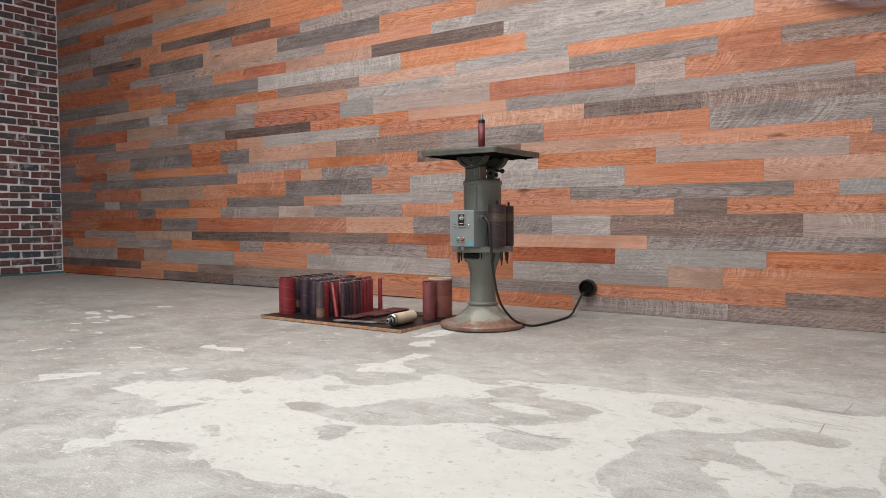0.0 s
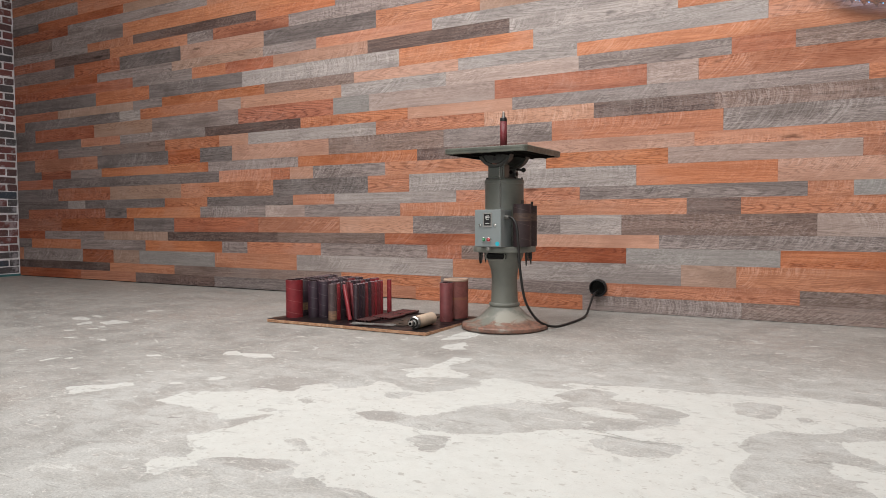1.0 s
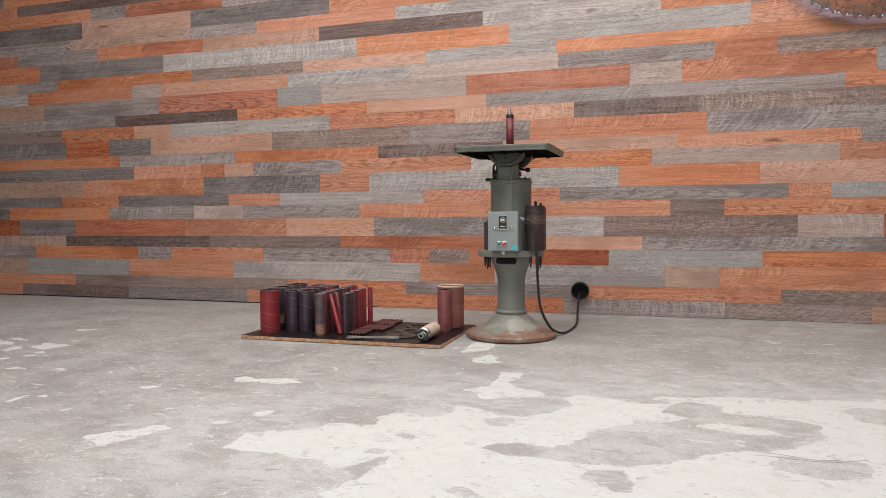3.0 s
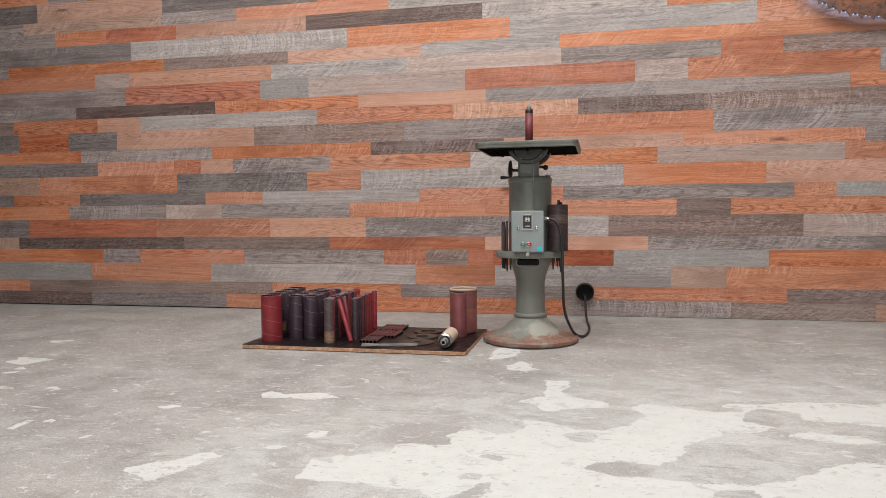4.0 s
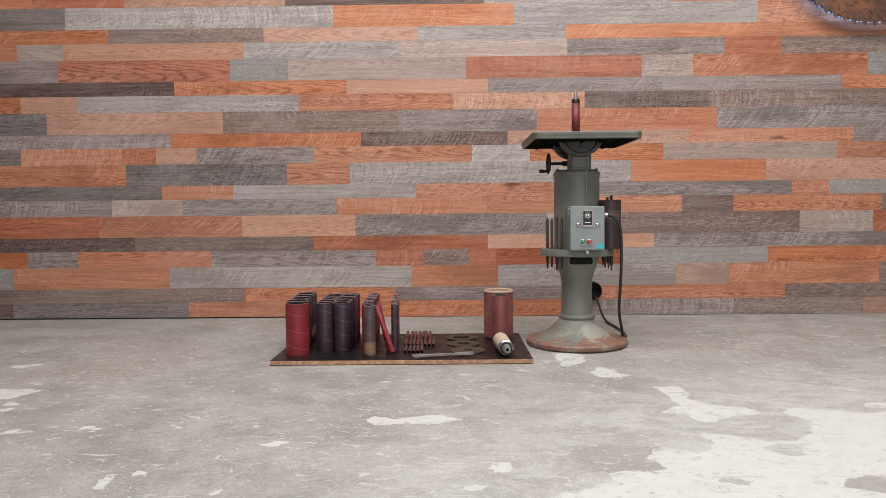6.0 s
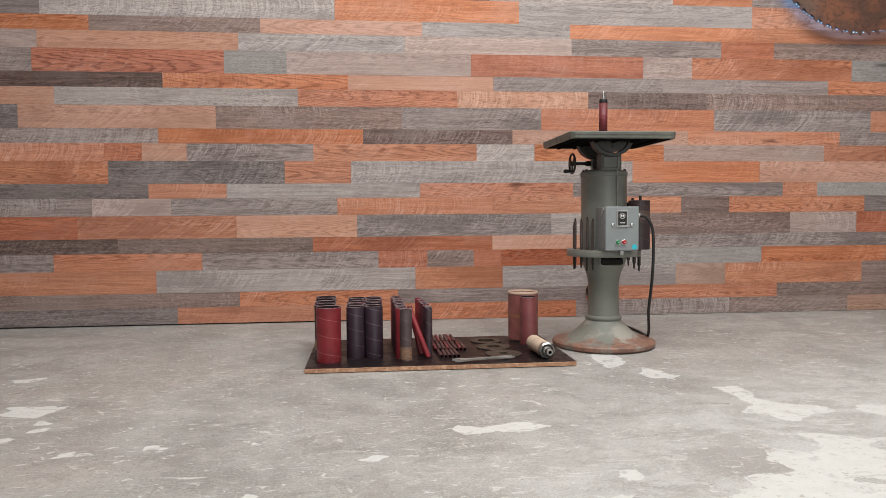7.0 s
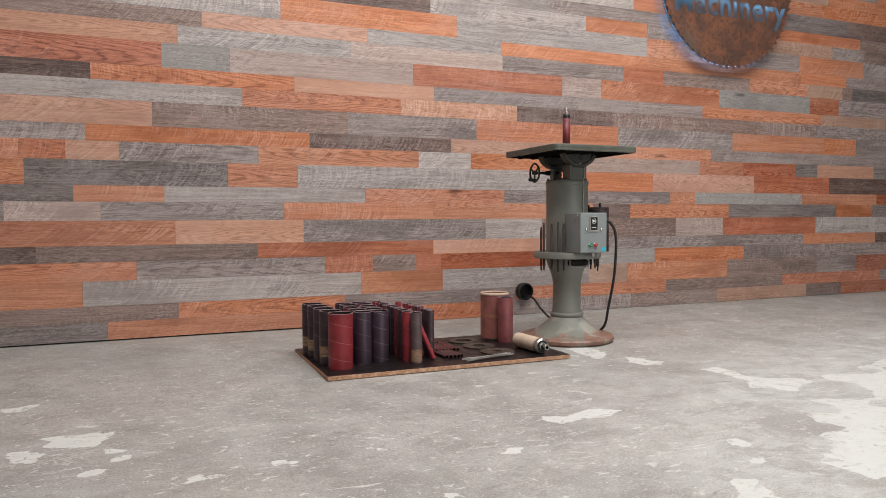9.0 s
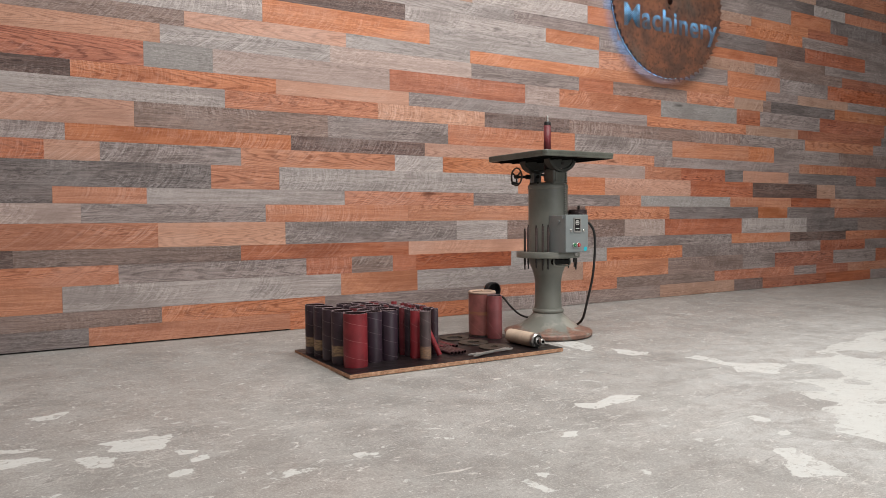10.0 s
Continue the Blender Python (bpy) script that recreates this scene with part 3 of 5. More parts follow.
# outlines of the old pale coat that is left on the concrete
FAR_RIM = [(-2.3, 1.51), (-2.29, 1.56), (-2.31, 1.65), (-2.21, 1.7), (-2.12, 1.76), (-2.12, 1.82), (-1.98, 1.84), (-2, 1.91), (-1.96, 1.98), (-1.93, 1.99), (-1.86, 1.94), (-1.81, 1.98), (-1.79, 2.05), (-1.81, 2.11), (-1.74, 2.12), (-1.64, 2.05), (-1.56, 2.05), (-1.49, 2.12), (-1.43, 2.22), (-1.48, 2.32), (-1.42, 2.37), (-1.32, 2.35), (-1.22, 2.31), (-1.13, 2.31), (-1.12, 2.37), (-1.18, 2.37), (-1.16, 2.43), (-1.05, 2.44), (-0.956, 2.48), (-0.853, 2.49), (-0.747, 2.49), (-0.655, 2.51), (-0.562, 2.52), (-0.472, 2.54), (-0.452, 2.54), (-0.457, 2.58), (-0.394, 2.59), (-0.305, 2.58), (-0.222, 2.58), (-0.141, 2.57), (-0.063, 2.56), (0.034, 2.62), (0.136, 2.61)]
NEAR_RIM = [(0.197, 1.73), (-0.329, 1.37), (-0.683, 1.14), (-0.926, 1.24), (-1.04, 1.22), (-1.15, 1.18), (-1.23, 1.2), (-1.3, 1.19), (-1.35, 1.21), (-1.42, 1.19), (-1.43, 1.22), (-1.45, 1.26), (-1.49, 1.27), (-1.55, 1.26), (-1.66, 1.22), (-1.69, 1.17), (-1.65, 1.14), (-1.7, 1.11), (-1.7, 1.05), (-1.74, 1.04), (-1.78, 1.08), (-1.8, 1.11), (-1.8, 1.15), (-1.74, 1.17), (-1.77, 1.22), (-1.81, 1.25), (-1.87, 1.3), (-1.85, 1.35), (-1.83, 1.42), (-1.82, 1.49), (-1.82, 1.54), (-1.82, 1.59), (-1.86, 1.55), (-1.9, 1.49), (-1.94, 1.47), (-1.98, 1.51), (-2.04, 1.5), (-2.11, 1.52), (-2.2, 1.51)]
COATS.append(FAR_RIM + NEAR_RIM)
COATS.append([(-1.77, 2.65), (-1.69, 2.66), (-1.68, 2.58), (-1.71, 2.49), (-1.67, 2.42), (-1.54, 2.38), (-1.56, 2.32), (-1.67, 2.31), (-1.73, 2.22), (-1.76, 2.24), (-1.77, 2.31), (-1.84, 2.33), (-1.76, 2.41), (-1.76, 2.5)])
COATS.append([(-2.76, 2.25), (-2.75, 2.3), (-2.72, 2.32), (-2.66, 2.28), (-2.56, 2.31), (-2.5, 2.29), (-2.44, 2.27), (-2.5, 2.25), (-2.54, 2.23), (-2.63, 2.24), (-2.7, 2.21), (-2.73, 2.21)])
COATS.append([(-2.03, 3.25), (-1.96, 3.27), (-1.93, 3.17), (-1.94, 3.05), (-2.04, 2.99), (-2.05, 3.11)])
COATS.append([(-1.96, 2.89), (-1.91, 2.93), (-1.85, 2.93), (-1.85, 2.84), (-1.91, 2.78), (-1.95, 2.84)])
COATS.append([(-2.76, 1.47), (-2.75, 1.51), (-2.7, 1.56), (-2.63, 1.57), (-2.62, 1.64), (-2.57, 1.64), (-2.58, 1.55), (-2.63, 1.49), (-2.66, 1.45)])
COATS.append([(-4.18, 2.69), (-4.13, 2.7), (-4.04, 2.66), (-3.96, 2.68), (-4, 2.59), (-4.07, 2.59), (-4.14, 2.58), (-4.15, 2.61), (-4.1, 2.63)])
COATS.append([(-4.23, 2.57), (-4.19, 2.58), (-4.14, 2.53), (-4.15, 2.45), (-4.22, 2.48), (-4.22, 2.52)])
COATS.append([(-3.99, 2.51), (-3.94, 2.48), (-3.95, 2.46), (-3.98, 2.47)])
COATS.append([(-4.06, 2.33), (-4.02, 2.35), (-3.97, 2.34), (-3.99, 2.29), (-4.04, 2.3)])
COATS.append([(-4.48, 2.69), (-4.4, 2.67), (-4.34, 2.66), (-4.28, 2.61), (-4.35, 2.61), (-4.38, 2.59), (-4.45, 2.62)])
COATS.append([(-4.47, 2.79), (-4.4, 2.78), (-4.32, 2.74), (-4.3, 2.71), (-4.36, 2.72), (-4.45, 2.74)])
COATS.append([(-4.33, 3.08), (-4.27, 3.09), (-4.22, 3.11), (-4.25, 3.04), (-4.3, 3.04)])
COATS.append([(-3.75, 2.18), (-3.72, 2.19), (-3.7, 2.17), (-3.72, 2.15), (-3.74, 2.15)])
COATS.append([(-3.56, 2.21), (-3.52, 2.2), (-3.54, 2.18)])
COATS.append([(-3.97, 2.41), (-3.93, 2.43), (-3.93, 2.4), (-3.98, 2.38)])
COATS.append([(-4.3, 2.32), (-4.27, 2.33), (-4.3, 2.3)])
COATS.append([(-1.8, 2.37), (-1.66, 2.36), (-1.54, 2.37), (-1.54, 2.3), (-1.7, 2.26), (-1.79, 2.3)])
COATS.append([(-1.9, 2.98), (-1.81, 2.83), (-1.87, 2.77), (-1.95, 2.87)])
COATS.append([(-2.39, 1.86), (-2.34, 1.86), (-2.36, 1.82), (-2.4, 1.82)])
COATS.append([(-2.47, 1.73), (-2.41, 1.74), (-2.43, 1.71), (-2.47, 1.71)])
COATS.append([(-2.64, 1.59), (-2.59, 1.61), (-2.6, 1.55), (-2.58, 1.52), (-2.63, 1.43), (-2.71, 1.47), (-2.75, 1.51), (-2.67, 1.52)])
COATS.append([(-3.23, 1.8), (-3.27, 1.84), (-3.23, 1.84)])
COATS.append([(-2.45, 1.72), (-2.44, 1.75), (-2.42, 1.72), (-2.43, 1.71), (-2.45, 1.7)])
COATS.append([(-4.15, 2.58), (-4.12, 2.67), (-4.01, 2.69), (-3.98, 2.62), (-4.02, 2.54)])
COATS.append([(-2.41, 1.84), (-2.39, 1.88), (-2.35, 1.89), (-2.35, 1.84)])
COATS.append([(-3.81, 2.15), (-3.76, 2.21), (-3.75, 2.15)])
COATS.append([(-3.59, 2.21), (-3.57, 2.24), (-3.54, 2.2), (-3.58, 2.19)])
COATS.append([(-3.01, 2.04), (-2.97, 2.08), (-2.94, 2.06), (-2.97, 2.03)])
COATS.append([(-2.63, 1.62), (-2.6, 1.65), (-2.56, 1.63), (-2.58, 1.59), (-2.64, 1.59)])
COATS.append([(-2.76, 1.62), (-2.73, 1.65), (-2.72, 1.59)])
COATS.append([(-3.31, 1.72), (-3.33, 1.79), (-3.31, 1.84), (-3.3, 1.76)])
COATS.append([(-3.27, 1.82), (-3.27, 1.86), (-3.24, 1.83), (-3.26, 1.81)])
COATS.append([(-3.01, 1.6), (-3.04, 1.67), (-3.03, 1.72), (-3.02, 1.66)])
COATS.append([(-3.35, 2.25), (-3.3, 2.2), (-3.32, 2.22)])
# bare spots in it
BARES.append([(-1.61, 1.72), (-1.58, 1.76), (-1.51, 1.79), (-1.43, 1.78), (-1.38, 1.83), (-1.34, 1.94), (-1.28, 2.02), (-1.23, 2.08), (-1.24, 2.16), (-1.15, 2.2), (-1.13, 2.31), (-1.06, 2.37), (-0.969, 2.34), (-0.968, 2.27), (-0.934, 2.25), (-0.855, 2.26), (-0.761, 2.23), (-0.693, 2.19), (-0.716, 2.12), (-0.699, 2.08), (-0.747, 2.03), (-0.803, 1.95), (-0.872, 1.91), (-0.947, 1.87), (-1.02, 1.83), (-1.09, 1.76), (-1.14, 1.72), (-1.22, 1.68), (-1.32, 1.67), (-1.42, 1.67), (-1.48, 1.68), (-1.54, 1.67)])
BARES.append([(-1.66, 1.93), (-1.67, 1.99), (-1.59, 2.02), (-1.57, 1.98), (-1.59, 1.93)])
BARES.append([(-1.88, 1.75), (-1.87, 1.79), (-1.8, 1.76), (-1.82, 1.72)])
BARES.append([(-1.62, 1.4), (-1.59, 1.43), (-1.49, 1.38), (-1.51, 1.35), (-1.56, 1.37)])
BARES.append([(-1.91, 1.6), (-1.89, 1.64), (-1.85, 1.63), (-1.86, 1.59)])
BARES.append([(-0.587, 2.31), (-0.599, 2.4), (-0.54, 2.45), (-0.463, 2.43), (-0.455, 2.37), (-0.482, 2.25), (-0.523, 2.25), (-0.566, 2.27)])
BARES.append([(-0.409, 2.3), (-0.378, 2.33), (-0.359, 2.28), (-0.386, 2.25)])
BARES.append([(-0.534, 1.94), (-0.502, 2.05), (-0.448, 2.13), (-0.388, 2.15), (-0.295, 2.2), (-0.264, 2.28), (-0.184, 2.33), (-0.11, 2.31), (-0.039, 2.3), (-0.023, 2.26), (-0.056, 2.2), (-0.095, 2.19), (-0.162, 2.19), (-0.224, 2.14), (-0.281, 2.11), (-0.283, 2.05), (-0.254, 2.01), (-0.205, 1.97), (-0.175, 1.91), (-0.202, 1.89), (-0.245, 1.91), (-0.289, 1.93), (-0.309, 1.9), (-0.304, 1.85), (-0.274, 1.81), (-0.235, 1.81), (-0.252, 1.78), (-0.229, 1.73), (-0.196, 1.69), (-0.149, 1.5), (-0.329, 1.37), (-0.42, 1.58), (-0.483, 1.62), (-0.504, 1.67), (-0.51, 1.74), (-0.511, 1.78), (-0.486, 1.83), (-0.478, 1.89)])
BARES.append([(-0.098, 1.77), (-0.099, 1.85), (-0.069, 1.88), (-0.033, 1.86), (-0.004, 1.91), (0.068, 1.92), (0.11, 1.67), (-0.065, 1.55)])
BARES.append([(0.043, 2.15), (0.055, 2.19), (0.118, 2.11), (0.066, 1.97), (0.043, 2.02)])
BARES.append([(-0.884, 1.8), (-0.85, 1.87), (-0.745, 1.87), (-0.658, 1.87), (-0.646, 1.81), (-0.691, 1.73), (-0.77, 1.73), (-0.83, 1.75)])
BARES.append([(-1.34, 1.58), (-1.31, 1.63), (-1.24, 1.64), (-1.2, 1.57), (-1.2, 1.5), (-1.24, 1.5), (-1.29, 1.55), (-1.33, 1.55)])
# scraps of coat left inside the bare spots
ISLANDS.append([(-1.26, 2.15), (-1.2, 2.22), (-1.12, 2.21), (-1.06, 2.17), (-1.13, 2.1), (-1.2, 2.1)])
ISLANDS.append([(-1.08, 2.09), (-0.982, 2.14), (-0.839, 2.11), (-0.78, 2.06), (-0.871, 2.04), (-0.996, 2.06)])
ISLANDS.append([(-1.46, 2.08), (-1.39, 2.04), (-1.34, 2.1), (-1.42, 2.12)])
# places where the concrete is still sealed, darker and smoother
SEALED.append([(-1.61, 1.72), (-1.58, 1.76), (-1.52, 1.79), (-1.46, 1.73), (-1.47, 1.69), (-1.53, 1.68)])
SEALED.append([(-2.2, 1.91), (-2.13, 1.93), (-1.99, 1.92), (-1.98, 1.83), (-2.02, 1.82), (-2.1, 1.83), (-2.17, 1.85)])
SEALED.append([(-1.89, 1.45), (-1.85, 1.56), (-1.82, 1.49), (-1.83, 1.42)])
SEALED.append([(-2.18, 1.84), (-2.18, 1.94), (-2.09, 2), (-2, 1.86), (-2.09, 1.84)])
SEALED.append([(-1.66, 1.22), (-1.56, 1.26), (-1.45, 1.25), (-1.48, 1.2), (-1.61, 1.17)])
SEALED.append([(-2.17, 2.01), (-1.96, 2.02), (-1.88, 1.88), (-2.05, 1.8), (-2.17, 1.84), (-2.2, 1.94)])
SEALED.append([(-4.43, 3.01), (-4.35, 3.06), (-4.3, 2.93), (-4.36, 2.81), (-4.44, 2.83)])


def inside_by(outline, gx, gy):
    """How far each place lies inside an outline, in metres; outside is below zero."""
    best, odd = np.full(gx.shape, 9.0), np.zeros(gx.shape, bool)
    for (x0, y0), (x1, y1) in zip(outline, outline[1:] + outline[:1]):
        dx, dy = x1 - x0, y1 - y0
        t = np.clip(((gx - x0) * dx + (gy - y0) * dy) / (dx * dx + dy * dy + 1e-12), 0, 1)
        best = np.minimum(best, np.hypot(gx - x0 - t * dx, gy - y0 - t * dy))
        if abs(dy) > 1e-9:
            odd ^= ((y0 > gy) != (y1 > gy)) & (gx < x0 + dx * (gy - y0) / dy)
    return np.where(odd, best, -best)


def build_floor():
    xs = np.unique(np.round(np.concatenate([np.arange(WEST, -5.6, 0.2), np.arange(-5.6, 1.6, 0.014), np.arange(1.6, EAST + 0.2, 0.2)]), 4))
    ys = np.unique(np.round(np.concatenate([np.arange(SOUTH, 0.6, 0.2), np.arange(0.6, 3.6, 0.014), np.arange(3.6, WALL_Y + 0.16, 0.1)]), 4))
    gx, gy = np.meshgrid(xs, ys)
    coat, seal = np.full(gx.shape, -1.0), np.full(gx.shape, -1.0)
    for outline in COATS:
        coat = np.maximum(coat, inside_by(outline, gx, gy))
    around = inside_by(COATS[0], gx, gy)
    for outline in BARES:
        coat = np.minimum(coat, -inside_by(outline, gx, gy))
    for outline in ISLANDS:
        coat = np.maximum(coat, inside_by(outline, gx, gy))
    for outline in SEALED:
        seal = np.maximum(seal, inside_by(outline, gx, gy))
    nx, ny = len(xs), len(ys)
    verts = np.stack([gx, gy, floor_height(gy)], -1).reshape(-1, 3)
    idx = np.arange(nx * ny).reshape(ny, nx)
    quads = np.stack([idx[:-1, :-1], idx[:-1, 1:], idx[1:, 1:], idx[1:, :-1]], -1).reshape(-1, 4)
    me = bpy.data.meshes.new("floor")
    me.from_pydata(verts.tolist(), [], quads.tolist())
    me.attributes.new("paint", "FLOAT", "POINT").data.foreach_set("value", coat.ravel().astype(np.float32))
    me.attributes.new("coat_range", "FLOAT", "POINT").data.foreach_set("value", np.clip(around, -1, 0).ravel().astype(np.float32))
    me.attributes.new("seal", "FLOAT", "POINT").data.foreach_set("value", seal.ravel().astype(np.float32))
    me.materials.append(FLOOR)
    me.shade_smooth()
    ob = new("floor", me)
    return tagged(ob, "worn grey concrete floor with flaking cream coating", "floor", kind="structure")


floor = build_floor()


def skid_mark(width, points):
    """A dark rubbed line on the floor, thin at both ends."""
    bm = bmesh.new()
    line = []
    for (x0, y0), (x1, y1) in zip(points, points[1:]):
        for i in range(8):
            line.append(Vector((x0 + (x1 - x0) * i / 8, y0 + (y1 - y0) * i / 8, 0.0)))
    line.append(Vector((*points[-1], 0.0)))
    pairs = []
    for i, p in enumerate(line):
        d = (line[min(i + 1, len(line) - 1)] - line[max(i - 1, 0)]).normalized()
        w = width * (0.25 + 0.75 * math.sin(math.pi * (i + 0.5) / len(line)) ** 0.4) * (0.8 + 0.4 * noise.noise(p * 30))
        side = Vector((-d.y, d.x, 0)) * w / 2
        pairs.append([bm.verts.new((q.x, q.y, floor_height(q.y) + 0.0006)) for q in (p - side, p + side)])
    for a, b in zip(pairs, pairs[1:]):
        bm.faces.new([a[0], b[0], b[1], a[1]])
    bmesh.ops.recalc_face_normals(bm, faces=bm.faces)
    part("skid_mark", bm, SKID, floor, "dark rubbed line")


skid_mark(0.0032, [(-0.919, 1.86), (-0.863, 1.86), (-0.784, 1.85), (-0.733, 1.85), (-0.637, 1.9)])
skid_mark(0.0032, [(-0.908, 1.9), (-0.837, 1.88), (-0.758, 1.86), (-0.703, 1.88)])
skid_mark(0.0026, [(-0.253, 2.43), (-0.196, 2.41), (-0.119, 2.39), (-0.02, 2.39)])
skid_mark(0.0026, [(-0.241, 2.45), (-0.154, 2.43), (-0.051, 2.42)])
skid_mark(0.0022, [(-0.159, 2.59), (-0.096, 2.59), (-0.02, 2.58)])
skid_mark(0.0048, [(-0.061, 2.74), (-0.078, 2.56)])
skid_mark(0.0038, [(-0.109, 2.43), (-0.11, 2.31)])
skid_mark(0.0022, [(-0.298, 2.45), (-0.239, 2.44)])
skid_mark(0.0024, [(-0.081, 2.45), (0.005, 2.42)])


def structure(name, label, category, material, *box):
    bm = bmesh.new()
    block(bm, *box)
    return tagged(part(name, bm, material, None), label, category, kind="structure")


wall_north = structure("wall_north", "wall clad in reclaimed orange and grey boards", "wall", BACKING, WEST - 0.2, EAST + 0.2, WALL_Y + 0.026, WALL_Y + 0.22, -0.05, TOP)
wall_west = structure("wall_west", "old brick wall with pale mortar joints", "wall", MORTAR, WEST - 0.2, WEST - 0.006, SOUTH - 0.2, WALL_Y + 0.02, -0.05, TOP)
structure("wall_east", "plain painted wall", "wall", WALLPAINT, EAST, EAST + 0.2, SOUTH - 0.2, WALL_Y + 0.02, -0.05, TOP)
structure("wall_south", "plain painted wall", "wall", WALLPAINT, WEST, EAST, SOUTH - 0.2, SOUTH, -0.05, TOP)
structure("ceiling", "plain painted ceiling", "ceiling", CEILPAINT, WEST - 0.2, EAST + 0.2, SOUTH - 0.2, WALL_Y + 0.22, TOP, TOP + 0.2)
structure("trim", "teal strip at the foot of the brick wall", "trim", TEAL, WEST - 0.008, WEST + 0.012, SOUTH, WALL_Y - 0.003, 0.0, 0.035)


# ---- the dust pipe in the wall ----
def dust_pipe():
    x, z = -1.662, 0.166
    ob = thing("wall_pipe", x, WALL_Y, z, "black plastic pipe stub set in the board wall", "pipe")
    bm = bmesh.new()
    m = pose(0, 0.036, 0, 93, 0, 3)
    lathe(bm, [(0.046, -0.02), (0.046, 0.076), (0.049, 0.081), (0.053, 0.080), (0.055, 0.075), (0.055, 0.052), (0.051, 0.048), (0.051, -0.02)], 48, m)
    crisp(part("pipe", bm, PIPE, ob, smooth=True), 50)
    bm = bmesh.new()
    lathe(bm, [(0.0455, 0.046), (0, 0.046)], 40, m)
    part("cavity", bm, VOID, ob, "dark inside of the pipe")


dust_pipe()


# ---- the spindle sander ----
SX, SY, SZ = -1.905, 3.456, 0.0115


def spindle_sander():
    ob = thing("spindle_sander", SX, SY, SZ, "grey-green cast iron spindle sander with a rusty round foot", "machine")
    # foot and column in one casting
    bm = bmesh.new()
    prof = [(0, 0.004), (0.226, 0.0), (0.233, 0.006), (0.234, 0.020), (0.228, 0.027), (0.215, 0.031)]
    for i in range(1, 13):
        t = i / 12
        prof.append((0.215 - 0.142 * t ** 0.72 + 0.004 * math.sin(math.pi * t), 0.031 + 0.094 * t ** 1.45))
    lathe(bm, prof + [(0.0, 0.126)], 72)
    crisp(part("foot", bm, FOOT, ob, "rust-worn flared foot", True), 40)
    bm = bmesh.new()
    prof = [(0, 0.118), (0.078, 0.118), (0.083, 0.124), (0.084, 0.131), (0.080, 0.138), (0.074, 0.141), (0.0715, 0.16), (0.069, 0.26), (0.070, 0.29), (0.075, 0.32), (0.086, 0.352), (0.099, 0.385), (0.104, 0.405), (0.104, 0.425), (0, 0.425)]
    lathe(bm, prof, 64)
    crisp(part("pedestal", bm, ENAMEL, ob, smooth=True), 40)
    # hand opening under the shelf
    bm = bmesh.new()
    block(bm, -0.054, 0.054, -0.116, -0.085, 0.378, 0.408, 0.010, 3)
    part("hand_opening", bm, VOID, ob, "dark opening under the shelf")
    bm = bmesh.new()
    slot = [(-0.052, -0.112, 0.408), (-0.056, -0.114, 0.392), (-0.050, -0.116, 0.378), (-0.034, -0.119, 0.373), (0.0, -0.121, 0.372), (0.034, -0.119, 0.373), (0.050, -0.116, 0.378), (0.056, -0.114, 0.392), (0.052, -0.112, 0.408)]
    sweep(bm, slot, 0.0036, 10)
    part("opening_lip", bm, FOOT, ob, "worn pale lip of the opening", True)
    # storage shelf ring
    bm = bmesh.new()
    lathe(bm, [(0, 0.413), (0.164, 0.413), (0.1675, 0.4155), (0.168, 0.418), (0.168, 0.441), (0.1665, 0.4440), (0.163, 0.445), (0, 0.445)], 72)
    crisp(part("shelf", bm, ENAMEL, ob, smooth=True), 40)
    # motor housing
    bm = bmesh.new()
    lathe(bm, [(0, 0.44), (0.106, 0.44), (0.106, 0.452), (0.1035, 0.456), (0.1035, 0.775), (0.107, 0.779), (0.107, 0.793), (0.103, 0.799), (0.088, 0.806), (0, 0.806)], 64)
    crisp(part("motor_housing", bm, ENAMEL, ob, smooth=True), 40)
    for k in range(8):
        bm = bmesh.new()
        a = math.pi * 2 * k / 8 + 0.3
        rod(bm, (0.094 * math.cos(a), 0.094 * math.sin(a), 0.80), (0.094 * math.cos(a), 0.094 * math.sin(a), 0.811), 0.006, 6)
        part("cap_bolt", bm, DARKSTEEL, ob)
    # neck block and trunnions
    bm = bmesh.new()
    block(bm, -0.048, 0.048, -0.104, -0.034, 0.800, 0.878, 0.007)
    block(bm, -0.040, 0.040, -0.112, -0.100, 0.812, 0.862, 0.004)
    block(bm, -0.050, 0.050, -0.092, 0.085, 0.798, 0.811, 0.004)
    block(bm, -0.026, 0.026, 0.080, 0.127, 0.786, 0.811, 0.004)
    part("neck", bm, SHADED_ENAMEL, ob)
    # post that carries the rear cradle and the tilt shaft, worn bright, with a rounded head
    bm = bmesh.new()
    rim = [(0.024, 0.806), (0.024, 0.862)] + [(0.024 * math.cos(a), 0.862 + 0.024 * math.sin(a)) for a in [math.pi * i / 12 for i in range(1, 12)]] + [(-0.024, 0.862), (-0.024, 0.806)]
    f = bm.faces.new([bm.verts.new((x, 0.088, z)) for x, z in rim])
    made = bmesh.ops.extrude_face_region(bm, geom=[f])
    bmesh.ops.translate(bm, vec=(0, 0.036, 0), verts=[v for v in made["geom"] if isinstance(v, bmesh.types.BMVert)])
    bmesh.ops.recalc_face_normals(bm, faces=bm.faces)
    post = part("tilt_post", bm, BOXGREY, ob, "worn grey post of the tilt drive")
    bm = bmesh.new()
    rod(bm, (0.023, 0.106, 0.836), (0.031, 0.106, 0.836), 0.011, 20)
    rod(bm, (0.0, 0.0885, 0.846), (0.0, 0.082, 0.846), 0.010, 6)
    part("post_bolt", bm, DARKSTEEL, post)
